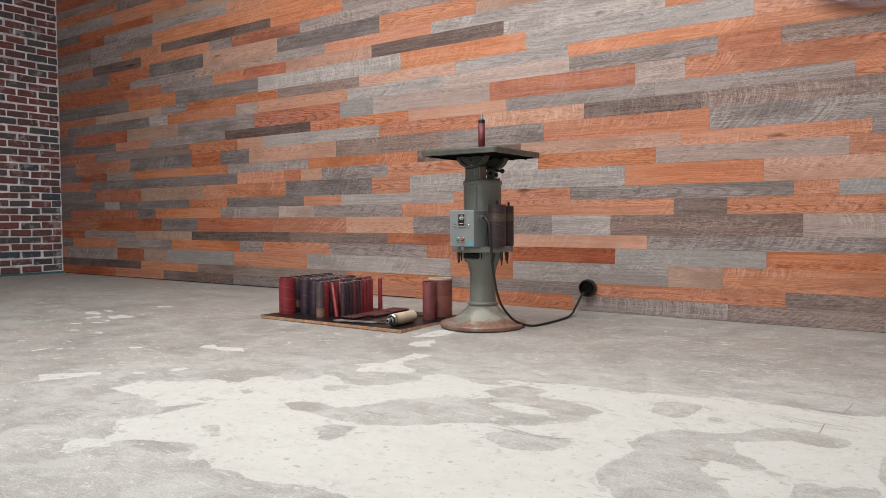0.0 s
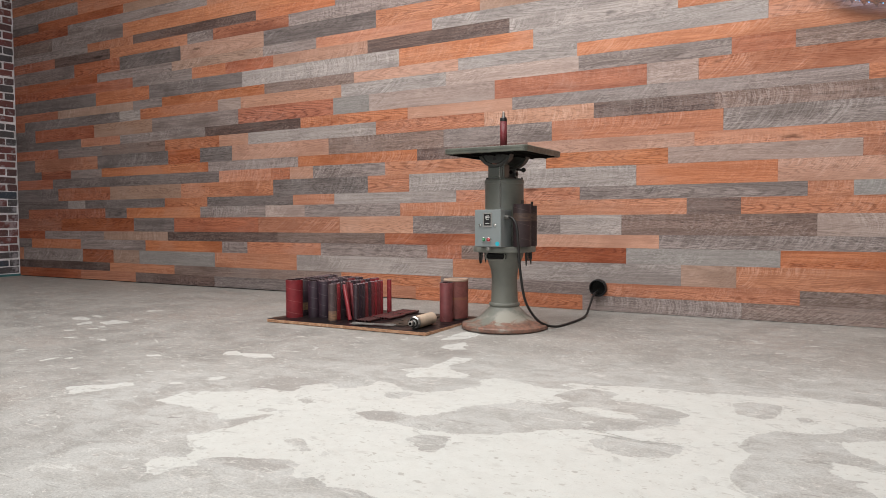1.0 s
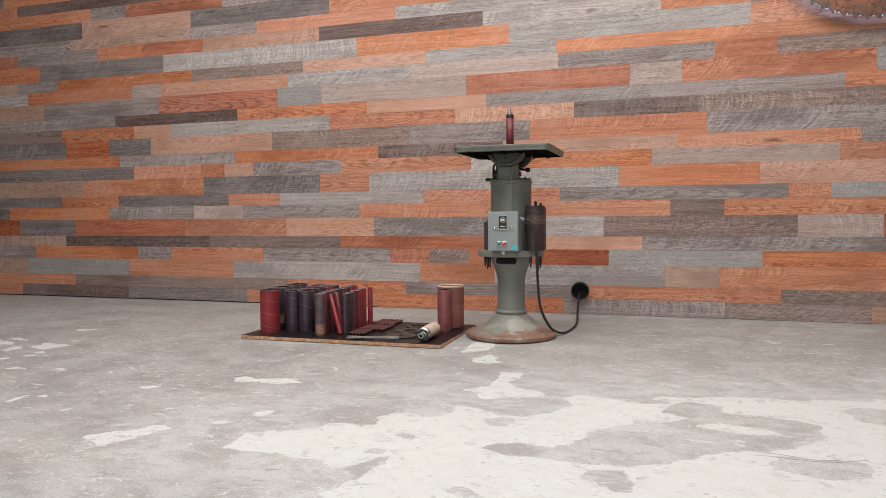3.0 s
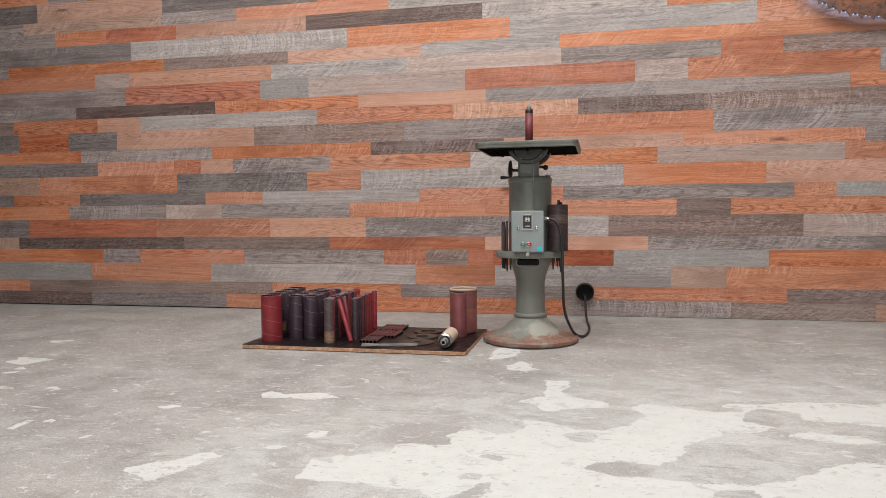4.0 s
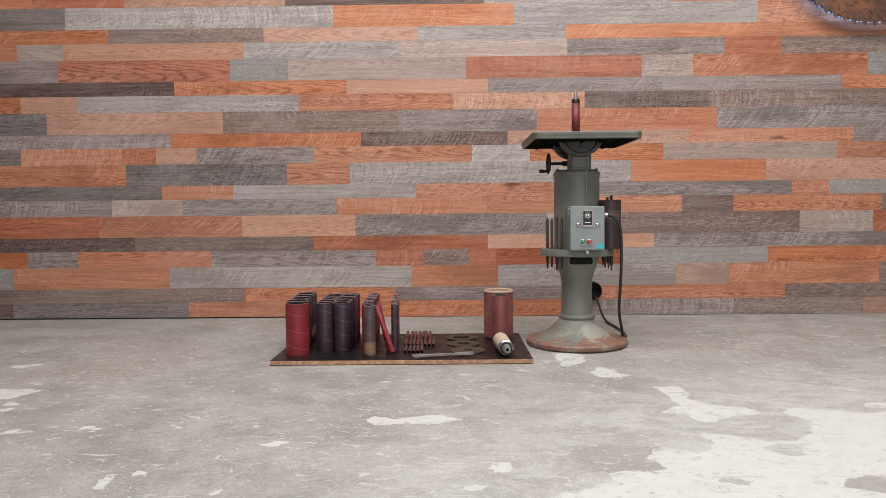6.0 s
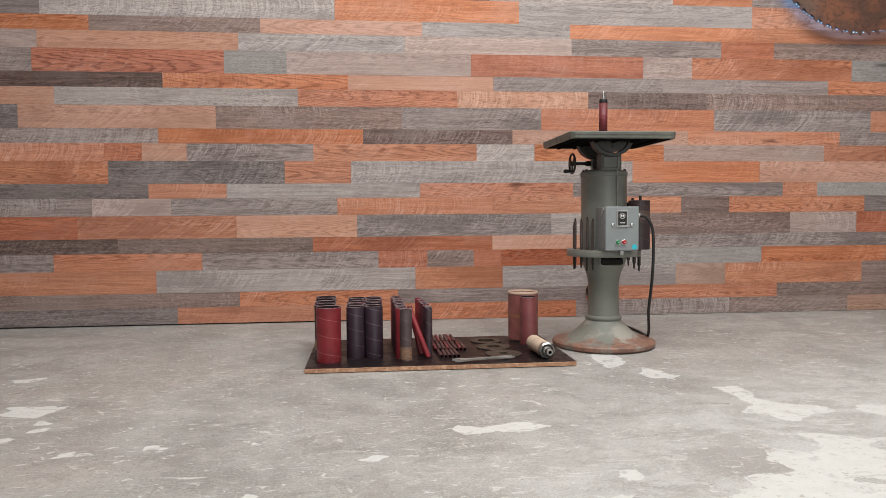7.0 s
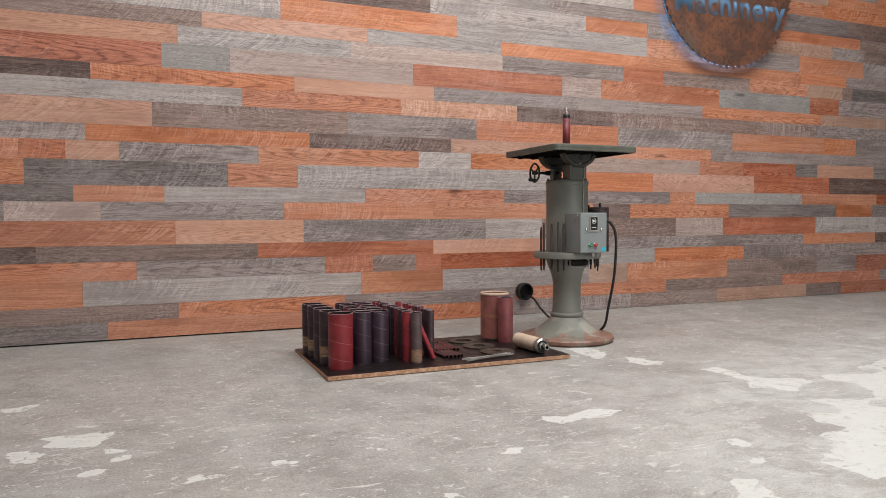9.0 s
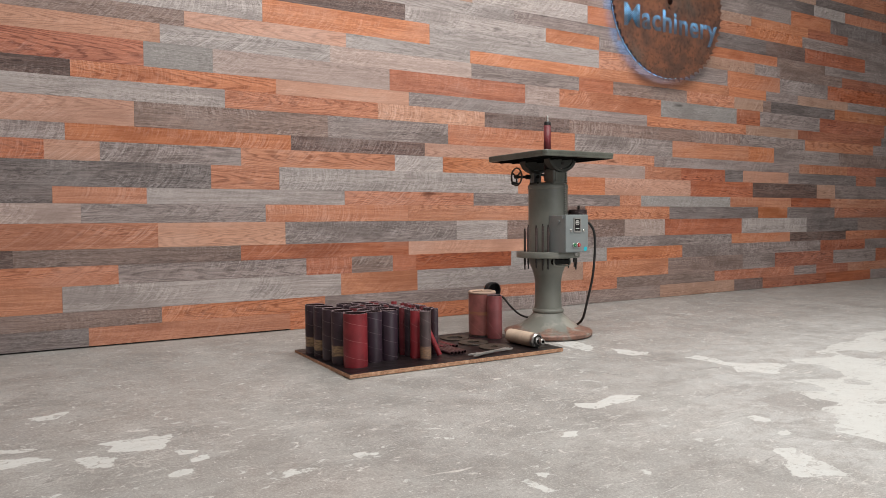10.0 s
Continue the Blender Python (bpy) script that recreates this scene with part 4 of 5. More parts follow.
    for y in (-0.118, 0.088):
        bm = bmesh.new()
        pts = [(0.066, 0.937)] + [(0.066 * math.cos(a), 0.930 - 0.050 * math.sin(a)) for a in [math.pi * i / 20 for i in range(1, 20)]] + [(-0.066, 0.937)]
        f = bm.faces.new([bm.verts.new((x, y, z)) for x, z in pts])
        made = bmesh.ops.extrude_face_region(bm, geom=[f])
        bmesh.ops.translate(bm, vec=(0, 0.030, 0), verts=[v for v in made["geom"] if isinstance(v, bmesh.types.BMVert)])
        bmesh.ops.recalc_face_normals(bm, faces=bm.faces)
        part("trunnion", bm, SHADED_CAST, ob)
        bm = bmesh.new()
        out, inn = [], []
        for i in range(25):
            a = math.pi * (0.04 + 0.92 * i / 24)
            out.append((0.094 * math.cos(a), 0.942 - 0.080 * math.sin(a)))
            inn.append((0.072 * math.cos(a), 0.936 - 0.060 * math.sin(a)))
        for (x0, z0), (x1, z1), (u0, w0), (u1, w1) in zip(out, out[1:], inn, inn[1:]):
            vs = [bm.verts.new(c) for c in ((x0, y - 0.004, z0), (x1, y - 0.004, z1), (u1, y - 0.004, w1), (u0, y - 0.004, w0), (x0, y + 0.04, z0), (x1, y + 0.04, z1), (u1, y + 0.04, w1), (u0, y + 0.04, w0))]
            for q in ((0, 1, 2, 3), (7, 6, 5, 4), (0, 4, 5, 1), (3, 2, 6, 7)):
                bm.faces.new([vs[i] for i in q])
        bmesh.ops.remove_doubles(bm, verts=bm.verts, dist=1e-4)
        bmesh.ops.recalc_face_normals(bm, faces=bm.faces)
        part("cradle", bm, SHADED_CAST, ob)
    # table: top plate, rim, ribs
    x0, x1, y0, y1, top = -0.233, 0.239, -0.260, 0.238, 0.956
    bm = bmesh.new()
    vs = block(bm, x0, x1, y0, y1, top - 0.014, top)
    upright = [e for e in bm.edges if abs(e.verts[0].co.z - e.verts[1].co.z) > 0.005]
    bmesh.ops.bevel(bm, geom=upright, offset=0.032, segments=6, affect="EDGES", profile=0.5)
    flat = [e for e in bm.edges if abs(e.verts[0].co.z - e.verts[1].co.z) < 1e-5 and e.verts[0].co.z > top - 0.001 and len(e.link_faces) == 2 and any(abs(f.normal.z) < 0.5 for f in e.link_faces)]
    bmesh.ops.bevel(bm, geom=flat, offset=0.0035, segments=2, affect="EDGES", profile=0.5)
    table = part("table", bm, TABLE, ob, "square tilting table with rounded corners")
    bm = bmesh.new()
    rimv = []
    for lo, ins in ((top - 0.013, 0.0015), (top - 0.027, 0.0015), (top - 0.030, 0.005), (top - 0.030, 0.013), (top - 0.013, 0.016)):
        ring, rad = [], 0.032
        for cx, cy, a0 in ((x1 - rad, y1 - rad, 0), (x0 + rad, y1 - rad, 90), (x0 + rad, y0 + rad, 180), (x1 - rad, y0 + rad, 270)):
            for i in range(7):
                a = radians(a0 + 15 * i)
                ring.append(bm.verts.new((cx + (rad - ins) * math.cos(a), cy + (rad - ins) * math.sin(a), lo)))
        rimv.append(ring)
    for a, b in zip(rimv, rimv[1:]):
        for i in range(len(a)):
            j = (i + 1) % len(a)
            bm.faces.new([a[i], a[j], b[j], b[i]])
    bmesh.ops.recalc_face_normals(bm, faces=bm.faces)
    part("rim", bm, TABLE, table, "chipped enamel table rim")
    bm = bmesh.new()
    block(bm, x0 + 0.013, x1 - 0.013, y0 + 0.013, y1 - 0.013, top - 0.0295, top - 0.0145)
    for i in range(-2, 3):
        block(bm, i * 0.08 - 0.004, i * 0.08 + 0.004, y0 + 0.03, y1 - 0.03, top - 0.036, top - 0.029)
    part("underside_ribs", bm, TABLE_SHADE, table, "ribbed table underside with its shade in the colour")
    # spindle above the table
    sp = (-0.004, 0.0)
    bm = bmesh.new()
    lathe(bm, [(0.0, 0.82), (0.017, 0.82), (0.017, 1.113), (0, 1.113)], 24, Matrix.Translation((*sp, 0)))
    spindle = crisp(part("spindle", bm, DARKSTEEL, ob, smooth=True))
    bm = bmesh.new()
    lathe(bm, [(0.0172, 0), (0.0190, 0), (0.0190, 0.156), (0.0172, 0.156)], 32)
    s = part("sleeve", bm, S_MAROON, spindle, "maroon abrasive sleeve", True)
    s.location = (*sp, 0.957)
    bm = bmesh.new()
    lathe(bm, [(0, 1.1125), (0.0192, 1.1125), (0.0192, 1.127), (0.0165, 1.132), (0, 1.132)], 24, Matrix.Translation((*sp, 0)))
    crisp(part("clamp_nut", bm, BLACK, spindle, smooth=True))
    bm = bmesh.new()
    lathe(bm, [(0, 1.1315), (0.0095, 1.1315), (0.0095, 1.143), (0.0062, 1.146), (0.0062, 1.163), (0.005, 1.165), (0, 1.165)], 16, Matrix.Translation((*sp, 0)))
    crisp(part("stud", bm, STEEL, spindle, smooth=True))
    # tilting handwheel on its shaft
    wx, wy, wz = -0.112, 0.128, 0.846
    bm = bmesh.new()
    rod(bm, (wx - 0.012, wy, wz), (-0.020, wy, wz), 0.0075)
    rod(bm, (-0.046, wy, wz), (-0.020, wy, wz), 0.0125)
    shaft = crisp(part("wheel_shaft", bm, DARKSTEEL, ob, smooth=True))
    bm = bmesh.new()
    turn = Matrix.Translation((wx, wy, wz)) @ pose(0, 0, 0, 0, 90, 0)
    lathe(bm, [(0.0430, -0.004), (0.0470, -0.0055), (0.0510, 0), (0.0470, 0.0055), (0.0430, 0.004), (0.0430, -0.004)], 40, turn)
    lathe(bm, [(0, -0.011), (0.011, -0.011), (0.011, 0.011), (0, 0.011)], 20, turn)
    for k in range(3):
        a = 2 * math.pi * k / 3 + 0.5
        rod(bm, (wx, wy + 0.012 * math.cos(a), wz + 0.012 * math.sin(a)), (wx, wy + 0.041 * math.cos(a), wz + 0.044 * math.sin(a)), 0.0045, 8)
    wheel = crisp(part("handwheel", bm, RINGSTEEL, ob, "dark steel handwheel", True), 45)
    bm = bmesh.new()
    hx = Matrix.Translation((wx - 0.005, wy - 0.022, wz - 0.037)) @ pose(0, 0, 0, 0, -90, 0)
    lathe(bm, [(0, 0), (0.005, 0), (0.006, 0.012), (0.009, 0.025), (0.0095, 0.036), (0.006, 0.043), (0, 0.044)], 16, hx)
    part("crank_knob", bm, BLACK, wheel, smooth=True)
    # lock lever with ball
    bm = bmesh.new()
    rod(bm, (0.018, 0.106, 0.862), (0.060, 0.100, 0.856), 0.0065, 12)
    lever = part("lock_lever", bm, DARKSTEEL, ob, smooth=True)
    bm = bmesh.new()
    bmesh.ops.create_icosphere(bm, subdivisions=3, radius=0.0135, matrix=Matrix.Translation((0.068, 0.100, 0.855)))
    part("ball_knob", bm, BLACK, lever, smooth=True)
    # arc pointer plate
    for x, z, r in ((0.0, 0.905, 0.009), (0.036, 0.925, 0.0055), (-0.036, 0.925, 0.0055)):
        bm = bmesh.new()
        rod(bm, (x, -0.1225, z), (x, -0.117, z), r, 16)
        part("trunnion_bolt", bm, DARKSTEEL, ob)
    # bead chain down the housing
    bm = bmesh.new()
    for i in range(27):
        z = 0.868 - i * 0.0095
        m = Matrix.Translation((0.026, -0.1165 if z > 0.81 else -0.1075, z)) @ Matrix.Diagonal((1, 0.6, 1.25, 1))
        bmesh.ops.create_icosphere(bm, subdivisions=1, radius=0.0038, matrix=m)
    tagged(part("chain", bm, STEEL, ob, "thin hanging chain", True), kind="stuff")
    switch_box(ob)
    storage(ob)


def switch_box(ob):
    bx0, bx1, by0, by1, bz0, bz1 = -0.064, 0.080, -0.222, -0.085, 0.4452, 0.638
    bm = bmesh.new()
    block(bm, bx0, bx1, by0 + 0.012, by1, bz0, bz1 - 0.002, 0.003)
    box = part("switch_box", bm, BOXGREY, ob, "grey steel switch box with push buttons")
    bm = bmesh.new()
    block(bm, bx0 - 0.0025, bx1 + 0.0025, by0, by0 + 0.0105, bz0 + 0.002, bz1, 0.004)
    part("cover", bm, BOXGREY, box)
    cx = (bx0 + bx1) / 2
    bm = bmesh.new()
    for a in ((cx - 0.025, cx - 0.019, 0.548, 0.622), (cx + 0.019, cx + 0.025, 0.548, 0.622), (cx - 0.019, cx + 0.019, 0.616, 0.622), (cx - 0.019, cx + 0.019, 0.548, 0.556)):
        block(bm, a[0], a[1], by0 - 0.004, by0 + 0.001, a[2], a[3], 0.001, 1)
    part("nameplate_frame", bm, WRENCHSTEEL, box, "dull metal frame")
    bm = bmesh.new()
    block(bm, cx - 0.019, cx + 0.019, by0 - 0.0015, by0 + 0.001, 0.556, 0.616)
    plate = part("nameplate", bm, BLACK, box, "black nameplate with pale octagon mark")
    bm = bmesh.new()
    lathe(bm, [(0.0110, -0.0004), (0.0128, -0.0004), (0.0128, 0.0004), (0.0110, 0.0004), (0.0110, -0.0004)], 8, Matrix.Translation((cx, by0 - 0.0022, 0.598)) @ pose(0, 0, 0, 90, 0, 0) @ pose(0, 0, 0, 0, 0, 22.5))
    for a in ((-0.007, 0.594), (0.001, 0.594)):
        block(bm, cx + a[0], cx + a[0] + 0.006, by0 - 0.0026, by0 - 0.0018, a[1], a[1] + 0.009)
    block(bm, cx - 0.012, cx + 0.012, by0 - 0.0026, by0 - 0.0018, 0.566, 0.569)
    part("octagon_mark", bm, WHITE, plate)
    for sx in (-0.042, 0.042):
        bm = bmesh.new()
        lathe(bm, [(0, -0.001), (0.0078, -0.001), (0.0078, 0.003), (0.0055, 0.0055), (0, 0.006)], 20, Matrix.Translation((cx + sx, by0, 0.558)) @ pose(0, 0, 0, 90, 0, 0))
        part("cover_screw", bm, SILVER, box, smooth=True)
    for sx, m, name in ((-0.020, GREEN, "start_button"), (0.008, RED, "stop_button")):
        bm = bmesh.new()
        at = Matrix.Translation((cx + sx, by0, 0.4835)) @ pose(0, 0, 0, 90, 0, 0)
        lathe(bm, [(0.0096, -0.001), (0.0122, -0.001), (0.0122, 0.0045), (0.0096, 0.0055), (0.0096, -0.001)], 24, at)
        ring = part("bezel", bm, SILVER, box, smooth=True)
        bm = bmesh.new()
        lathe(bm, [(0, -0.001), (0.0093, -0.001), (0.0093, 0.007), (0.008, 0.0095), (0, 0.0105)], 24, at)
        b = part(name, bm, m, box, smooth=True)
        bm = bmesh.new()
        block(bm, cx + sx - 0.004, cx + sx + 0.004, by0 - 0.0112, by0 - 0.0100, 0.4825, 0.4845)
        part("button_mark", bm, WHITE, b)
    bm = bmesh.new()
    lathe(bm, [(0, -0.0005), (0.0115, -0.0005), (0.0115, 0.0006), (0, 0.0008)], 28, Matrix.Translation((bx1 - 0.017, by0, 0.463)) @ pose(0, 0, 0, 90, 0, 0))
    part("round_sticker", bm, CYAN, box, "cyan round sticker")
    bm = bmesh.new()
    block(bm, cx - 0.009, cx + 0.009, by0 + 0.002, by0 + 0.016, bz0 - 0.017, bz0 + 0.001, 0.003)
    rod(bm, (cx, by0 - 0.002, bz0 - 0.009), (cx, by0 + 0.004, bz0 - 0.009), 0.005, 12)
    part("cover_latch", bm, STEEL, box)
    bm = bmesh.new()
    rod(bm, (bx0 - 0.006, by0 + 0.03, bz1 - 0.015), (bx0 + 0.001, by0 + 0.03, bz1 - 0.015), 0.007, 6)
    rod(bm, (bx0 - 0.004, by0 + 0.06, bz1 - 0.035), (bx0 + 0.001, by0 + 0.06, bz1 - 0.035), 0.010, 6)
    part("knockout", bm, BOXGREY, box)
    bm = bmesh.new()
    rod(bm, (bx1 - 0.001, by0 + 0.055, 0.600), (bx1 + 0.014, by0 + 0.052, 0.600), 0.0125, 12)
    rod(bm, (bx1 + 0.014, by0 + 0.053, 0.600), (bx1 + 0.026, by0 + 0.050, 0.599), 0.0095, 8)
    part("cable_gland", bm, STEEL, box)


def storage(ob):
    """Spare sleeves and arbors that stand in the holes of the shelf ring."""
    def arbor(x, y, low, high, r, material, name, label):
        bm = bmesh.new()
        rod(bm, (x, y, 0.446), (x, y, high), r, 16)
        up = part(name, bm, material, ob, label, True)
        crisp(up)
        bm = bmesh.new()
        lathe(bm, [(0, low - 0.004), (0.004, low), (0.0042, low + 0.022), (0.0058, low + 0.026), (0.0058, 0.418), (0, 0.418)], 12, Matrix.Translation((x, y, 0)))
        crisp(part("shank", bm, DARKSTEEL, up, smooth=True))
        bm = bmesh.new()
        rod(bm, (x, y, high), (x, y, high + 0.012), r * 0.6, 10)
        part("tip", bm, DARKSTEEL, up)
        return up

    spots = [(166, 0.134, 0.556, 0.0062), (182, 0.136, 0.576, 0.0060), (204, 0.134, 0.572, 0.0068), (219, 0.134, 0.580, 0.0060), (231, 0.135, 0.574, 0.0066)]
    for i, (a, r, high, thick) in enumerate(spots):
        arbor(r * math.cos(radians(a)), r * math.sin(radians(a)), 0.352 + 0.006 * (i % 3), high, thick, S_ARBOR, "arbor", "thin dark abrasive arbor")
    for x, y, R, H in ((0.138, -0.080, 0.0480, 0.220), (0.144, 0.030, 0.0300, 0.213)):
        bm = bmesh.new()
        lathe(bm, [(R - 0.004, 0.0), (R, 0.0), (R, H), (R - 0.003, H + 0.001), (R - 0.003, H - 0.006), (0, H - 0.006)], 40)
        s = crisp(part("stored_sleeve", bm, S_CAN, ob, "dark mottled abrasive sleeve", True), 45)
        s.location = (x, y, 0.4455)
        for dx, dy in ((0.004, -0.002),):
            bm = bmesh.new()
            rod(bm, (dx, dy, H - 0.006), (dx, dy, H + 0.022), 0.0065, 12)
            part("arbor_end", bm, DARKSTEEL, s, smooth=True)
    for x, y, low in ((0.116, -0.078, 0.362), (0.150, -0.052, 0.345), (0.130, 0.030, 0.366), (0.150, 0.008, 0.352)):
        bm = bmesh.new()
        lathe(bm, [(0, low - 0.004), (0.004, low), (0.0045, low + 0.022), (0.0078, low + 0.026), (0.0078, 0.418), (0, 0.418)], 12, Matrix.Translation((x, y, 0)))
        crisp(part("arbor_tip", bm, DARKSTEEL, ob, smooth=True))


spindle_sander()


def power_cord():
    bm = bmesh.new()
    pts = [(-1.802, 3.286, 0.611), (-1.774, 3.278, 0.602), (-1.750, 3.270, 0.560), (-1.742, 3.270, 0.480), (-1.739, 3.290, 0.330), (-1.734, 3.340, 0.180), (-1.706, 3.405, 0.085), (-1.682, 3.480, 0.040), (-1.650, 3.560, 0.0205), (-1.630, 3.680, 0.0205), (-1.626, 3.860, 0.0205), (-1.640, 4.030, 0.026), (-1.650, 4.130, 0.070), (-1.654, 4.220, 0.128), (-1.660, 4.290, 0.138), (-1.662, 4.335, 0.142)]
    sweep(bm, pts, 0.0066)
    ob = part("power_cord", bm, RUBBER, None, smooth=True)
    tagged(ob, "black rubber power cord running from switch box to wall pipe", "cable")


power_cord()

# ---- the board with spare sleeves ----
BX0, BX1, BY0, BY1 = -3.240, -2.155, 3.040, 3.680
BZ = 0.0062
BT = BZ + 0.0185


def tray_board():
    ob = thing("particle_board", (BX0 + BX1) / 2, (BY0 + BY1) / 2, BZ, "particle board panel with dark laminate top, flat on the floor", "board")
    w, d = (BX1 - BX0) / 2, (BY1 - BY0) / 2
    bm = bmesh.new()
    block(bm, -w, w, -d, d, 0.0, 0.0170, 0.0015, 1)
    part("core", bm, EDGE, ob, "brown raw chip edge")
    bm = bmesh.new()
    block(bm, -w + 0.001, w - 0.001, -d + 0.001, d - 0.001, 0.0172, 0.0183)
    part("laminate", bm, LAMINATE, ob, "dark brown laminate")


tray_board()


def sleeve(x, y, r, h, material, label, group, z=None, m=None, name="abrasive_sleeve"):
    """A hollow tube of abrasive cloth standing on the board."""
    ob = thing(name, x, y, BT if z is None else z, label, "sanding sleeve", group)
    if m is not None:
        ob.matrix_world = m
    wall = max(0.0012, 0.035 * r)
    segs = 40 if r > 0.03 else 24 if r > 0.012 else 14
    bm = bmesh.new()
    lathe(bm, [(r - wall, 0.0), (r, 0.0), (r, h), (r - wall * 0.3, h + 0.0006), (r - wall, h)], segs)
    outer = crisp(part("cloth", bm, material, ob, smooth=True), 40)
    bm = bmesh.new()
    lathe(bm, [(r - wall, h), (r - wall - 0.0004, h - 0.001), (r - wall - 0.0004, 0.0)], segs)
    part("lining", bm, PAPER, ob, smooth=True)
    bm = bmesh.new()
    lathe(bm, [(r - wall * 0.95, h + 0.0006), (r - wall * 0.5, h + 0.0016), (r - wall * 0.05, h + 0.0008)], segs)
    part("cut_edge", bm, CUTEDGE, ob, smooth=True)
    return ob


jitter = random.Random(4)


def sleeves():
    g = "sleeves standing on the board"
    sleeve(-3.152, 3.180, 0.0500, 0.221, S_RED, "large red sanding sleeve with spiral seam", g)
    for i in range(4):
        sleeve(-3.170 - 0.004 * i, 3.276 + 0.094 * i, 0.0455, 0.220, (S_WORN, S_SMOKE, S_WORN, S_WORN)[i], "large dark sanding sleeve with worn tan band", g, m=pose(-3.170 - 0.004 * i, 3.276 + 0.094 * i, BT, 0, 0, 70 + 97 * i))
    for col in range(2):
        for row in range(5):
            x, y = -3.043 + 0.0750 * col + jitter.uniform(-0.002, 0.002), 3.234 + 0.0785 * row + 0.004 * col
            mat_ = S_MAROON if (row, col) in ((2, 0), (3, 1)) else S_DARK
            sleeve(x, y, 0.0375, 0.216 + jitter.uniform(-0.002, 0.002), mat_, "maroon sanding sleeve among dark ones" if mat_ is S_MAROON else "dark grey sanding sleeve with spiral seam", g)
    sleeve(-2.838, 3.146, 0.0245, 0.210, S_TAN, "worn grey sanding sleeve with tan foot", g)
    for row in range(9):
        sleeve(-2.855 - 0.001 * row, 3.204 + 0.0505 * row, 0.0232, 0.209 + jitter.uniform(-0.002, 0.003), (S_RED, S_SMOKE, S_MAROON, S_DARK, S_SMOKE, S_MAROON, S_DARK, S_RED, S_RED)[row], "slim sanding sleeve in a close row", g)
    for row in range(9):
        sleeve(-2.738 - 0.002 * row, 3.236 + 0.0335 * row, 0.0158, 0.205 + jitter.uniform(-0.002, 0.003), (S_SMOKE, S_DARK, S_SMOKE, S_MAROON, S_SMOKE, S_MAROON, S_RED, S_MAROON, S_RED)[row], "thin sanding sleeve in a close row", g)
    sleeve(-2.757, 3.602, 0.0140, 0.204, S_RED, "thin red dotted sanding sleeve", g)

    def leaning(foot, head, r, mat_, label):
        a, b = Vector(foot), Vector(head)
        m = Matrix.Translation(a) @ (b - a).to_track_quat("Z", "Y").to_matrix().to_4x4()
        sleeve(0, 0, r, (b - a).length, mat_, label, g, m=m)

    leaning((-2.744, 3.186, BT + 0.004), (-2.818, 3.228, BT + 0.199), 0.0112, S_RED, "thin red sanding sleeve leaning on its neighbours")
    leaning((-2.768, 3.262, BT + 0.004), (-2.815, 3.290, BT + 0.205), 0.0112, S_MAROON, "thin maroon sanding sleeve leaning on its neighbours")
    # the pair by the drum
    sleeve(-2.262, 3.445, 0.0375, 0.217, S_WINE, "maroon sanding sleeve standing beside the wide drum", g)


sleeves()


def sanding_drum():
    x, y, r, h = -2.262, 3.560, 0.0705, 0.232
    ob = thing("sanding_drum", x, y, BT, "wide brick-red sanding drum with pale rim", "sanding drum")
    bm = bmesh.new()
    lathe(bm, [(0, 0.006), (r - 0.004, 0.006), (r, 0.008), (r, h - 0.012), (0, h - 0.012)], 56)
    crisp(part("cloth", bm, S_DRUM, ob, smooth=True), 40)
    bm = bmesh.new()
    lathe(bm, [(r - 0.010, h - 0.013), (r + 0.0012, h - 0.013), (r + 0.002, h - 0.006), (r - 0.001, h), (r - 0.006, h), (r - 0.010, h - 0.006)], 56)
    part("rim", bm, RIMCARD, ob, "pale felt rim", True)
    bm = bmesh.new()
    lathe(bm, [(0, h - 0.011), (r - 0.0095, h - 0.011)], 40)
    part("end_plate", bm, CREAM, ob)
    bm = bmesh.new()
    lathe(bm, [(0, 0), (r - 0.003, 0), (r - 0.002, 0.0058), (0, 0.0058)], 48)
    part("base_ring", bm, STEEL, ob, "bare metal foot ring")
    bm = bmesh.new()
    sweep(bm, [(0.012, -0.004, h - 0.012), (0.006, 0.0, h - 0.003), (-0.004, 0.006, h + 0.004), (-0.014, 0.004, h - 0.002), (-0.02, 0.0, h - 0.0115)], 0.0025, 8)
    part("cord_end", bm, RIMCARD, ob)


sanding_drum()


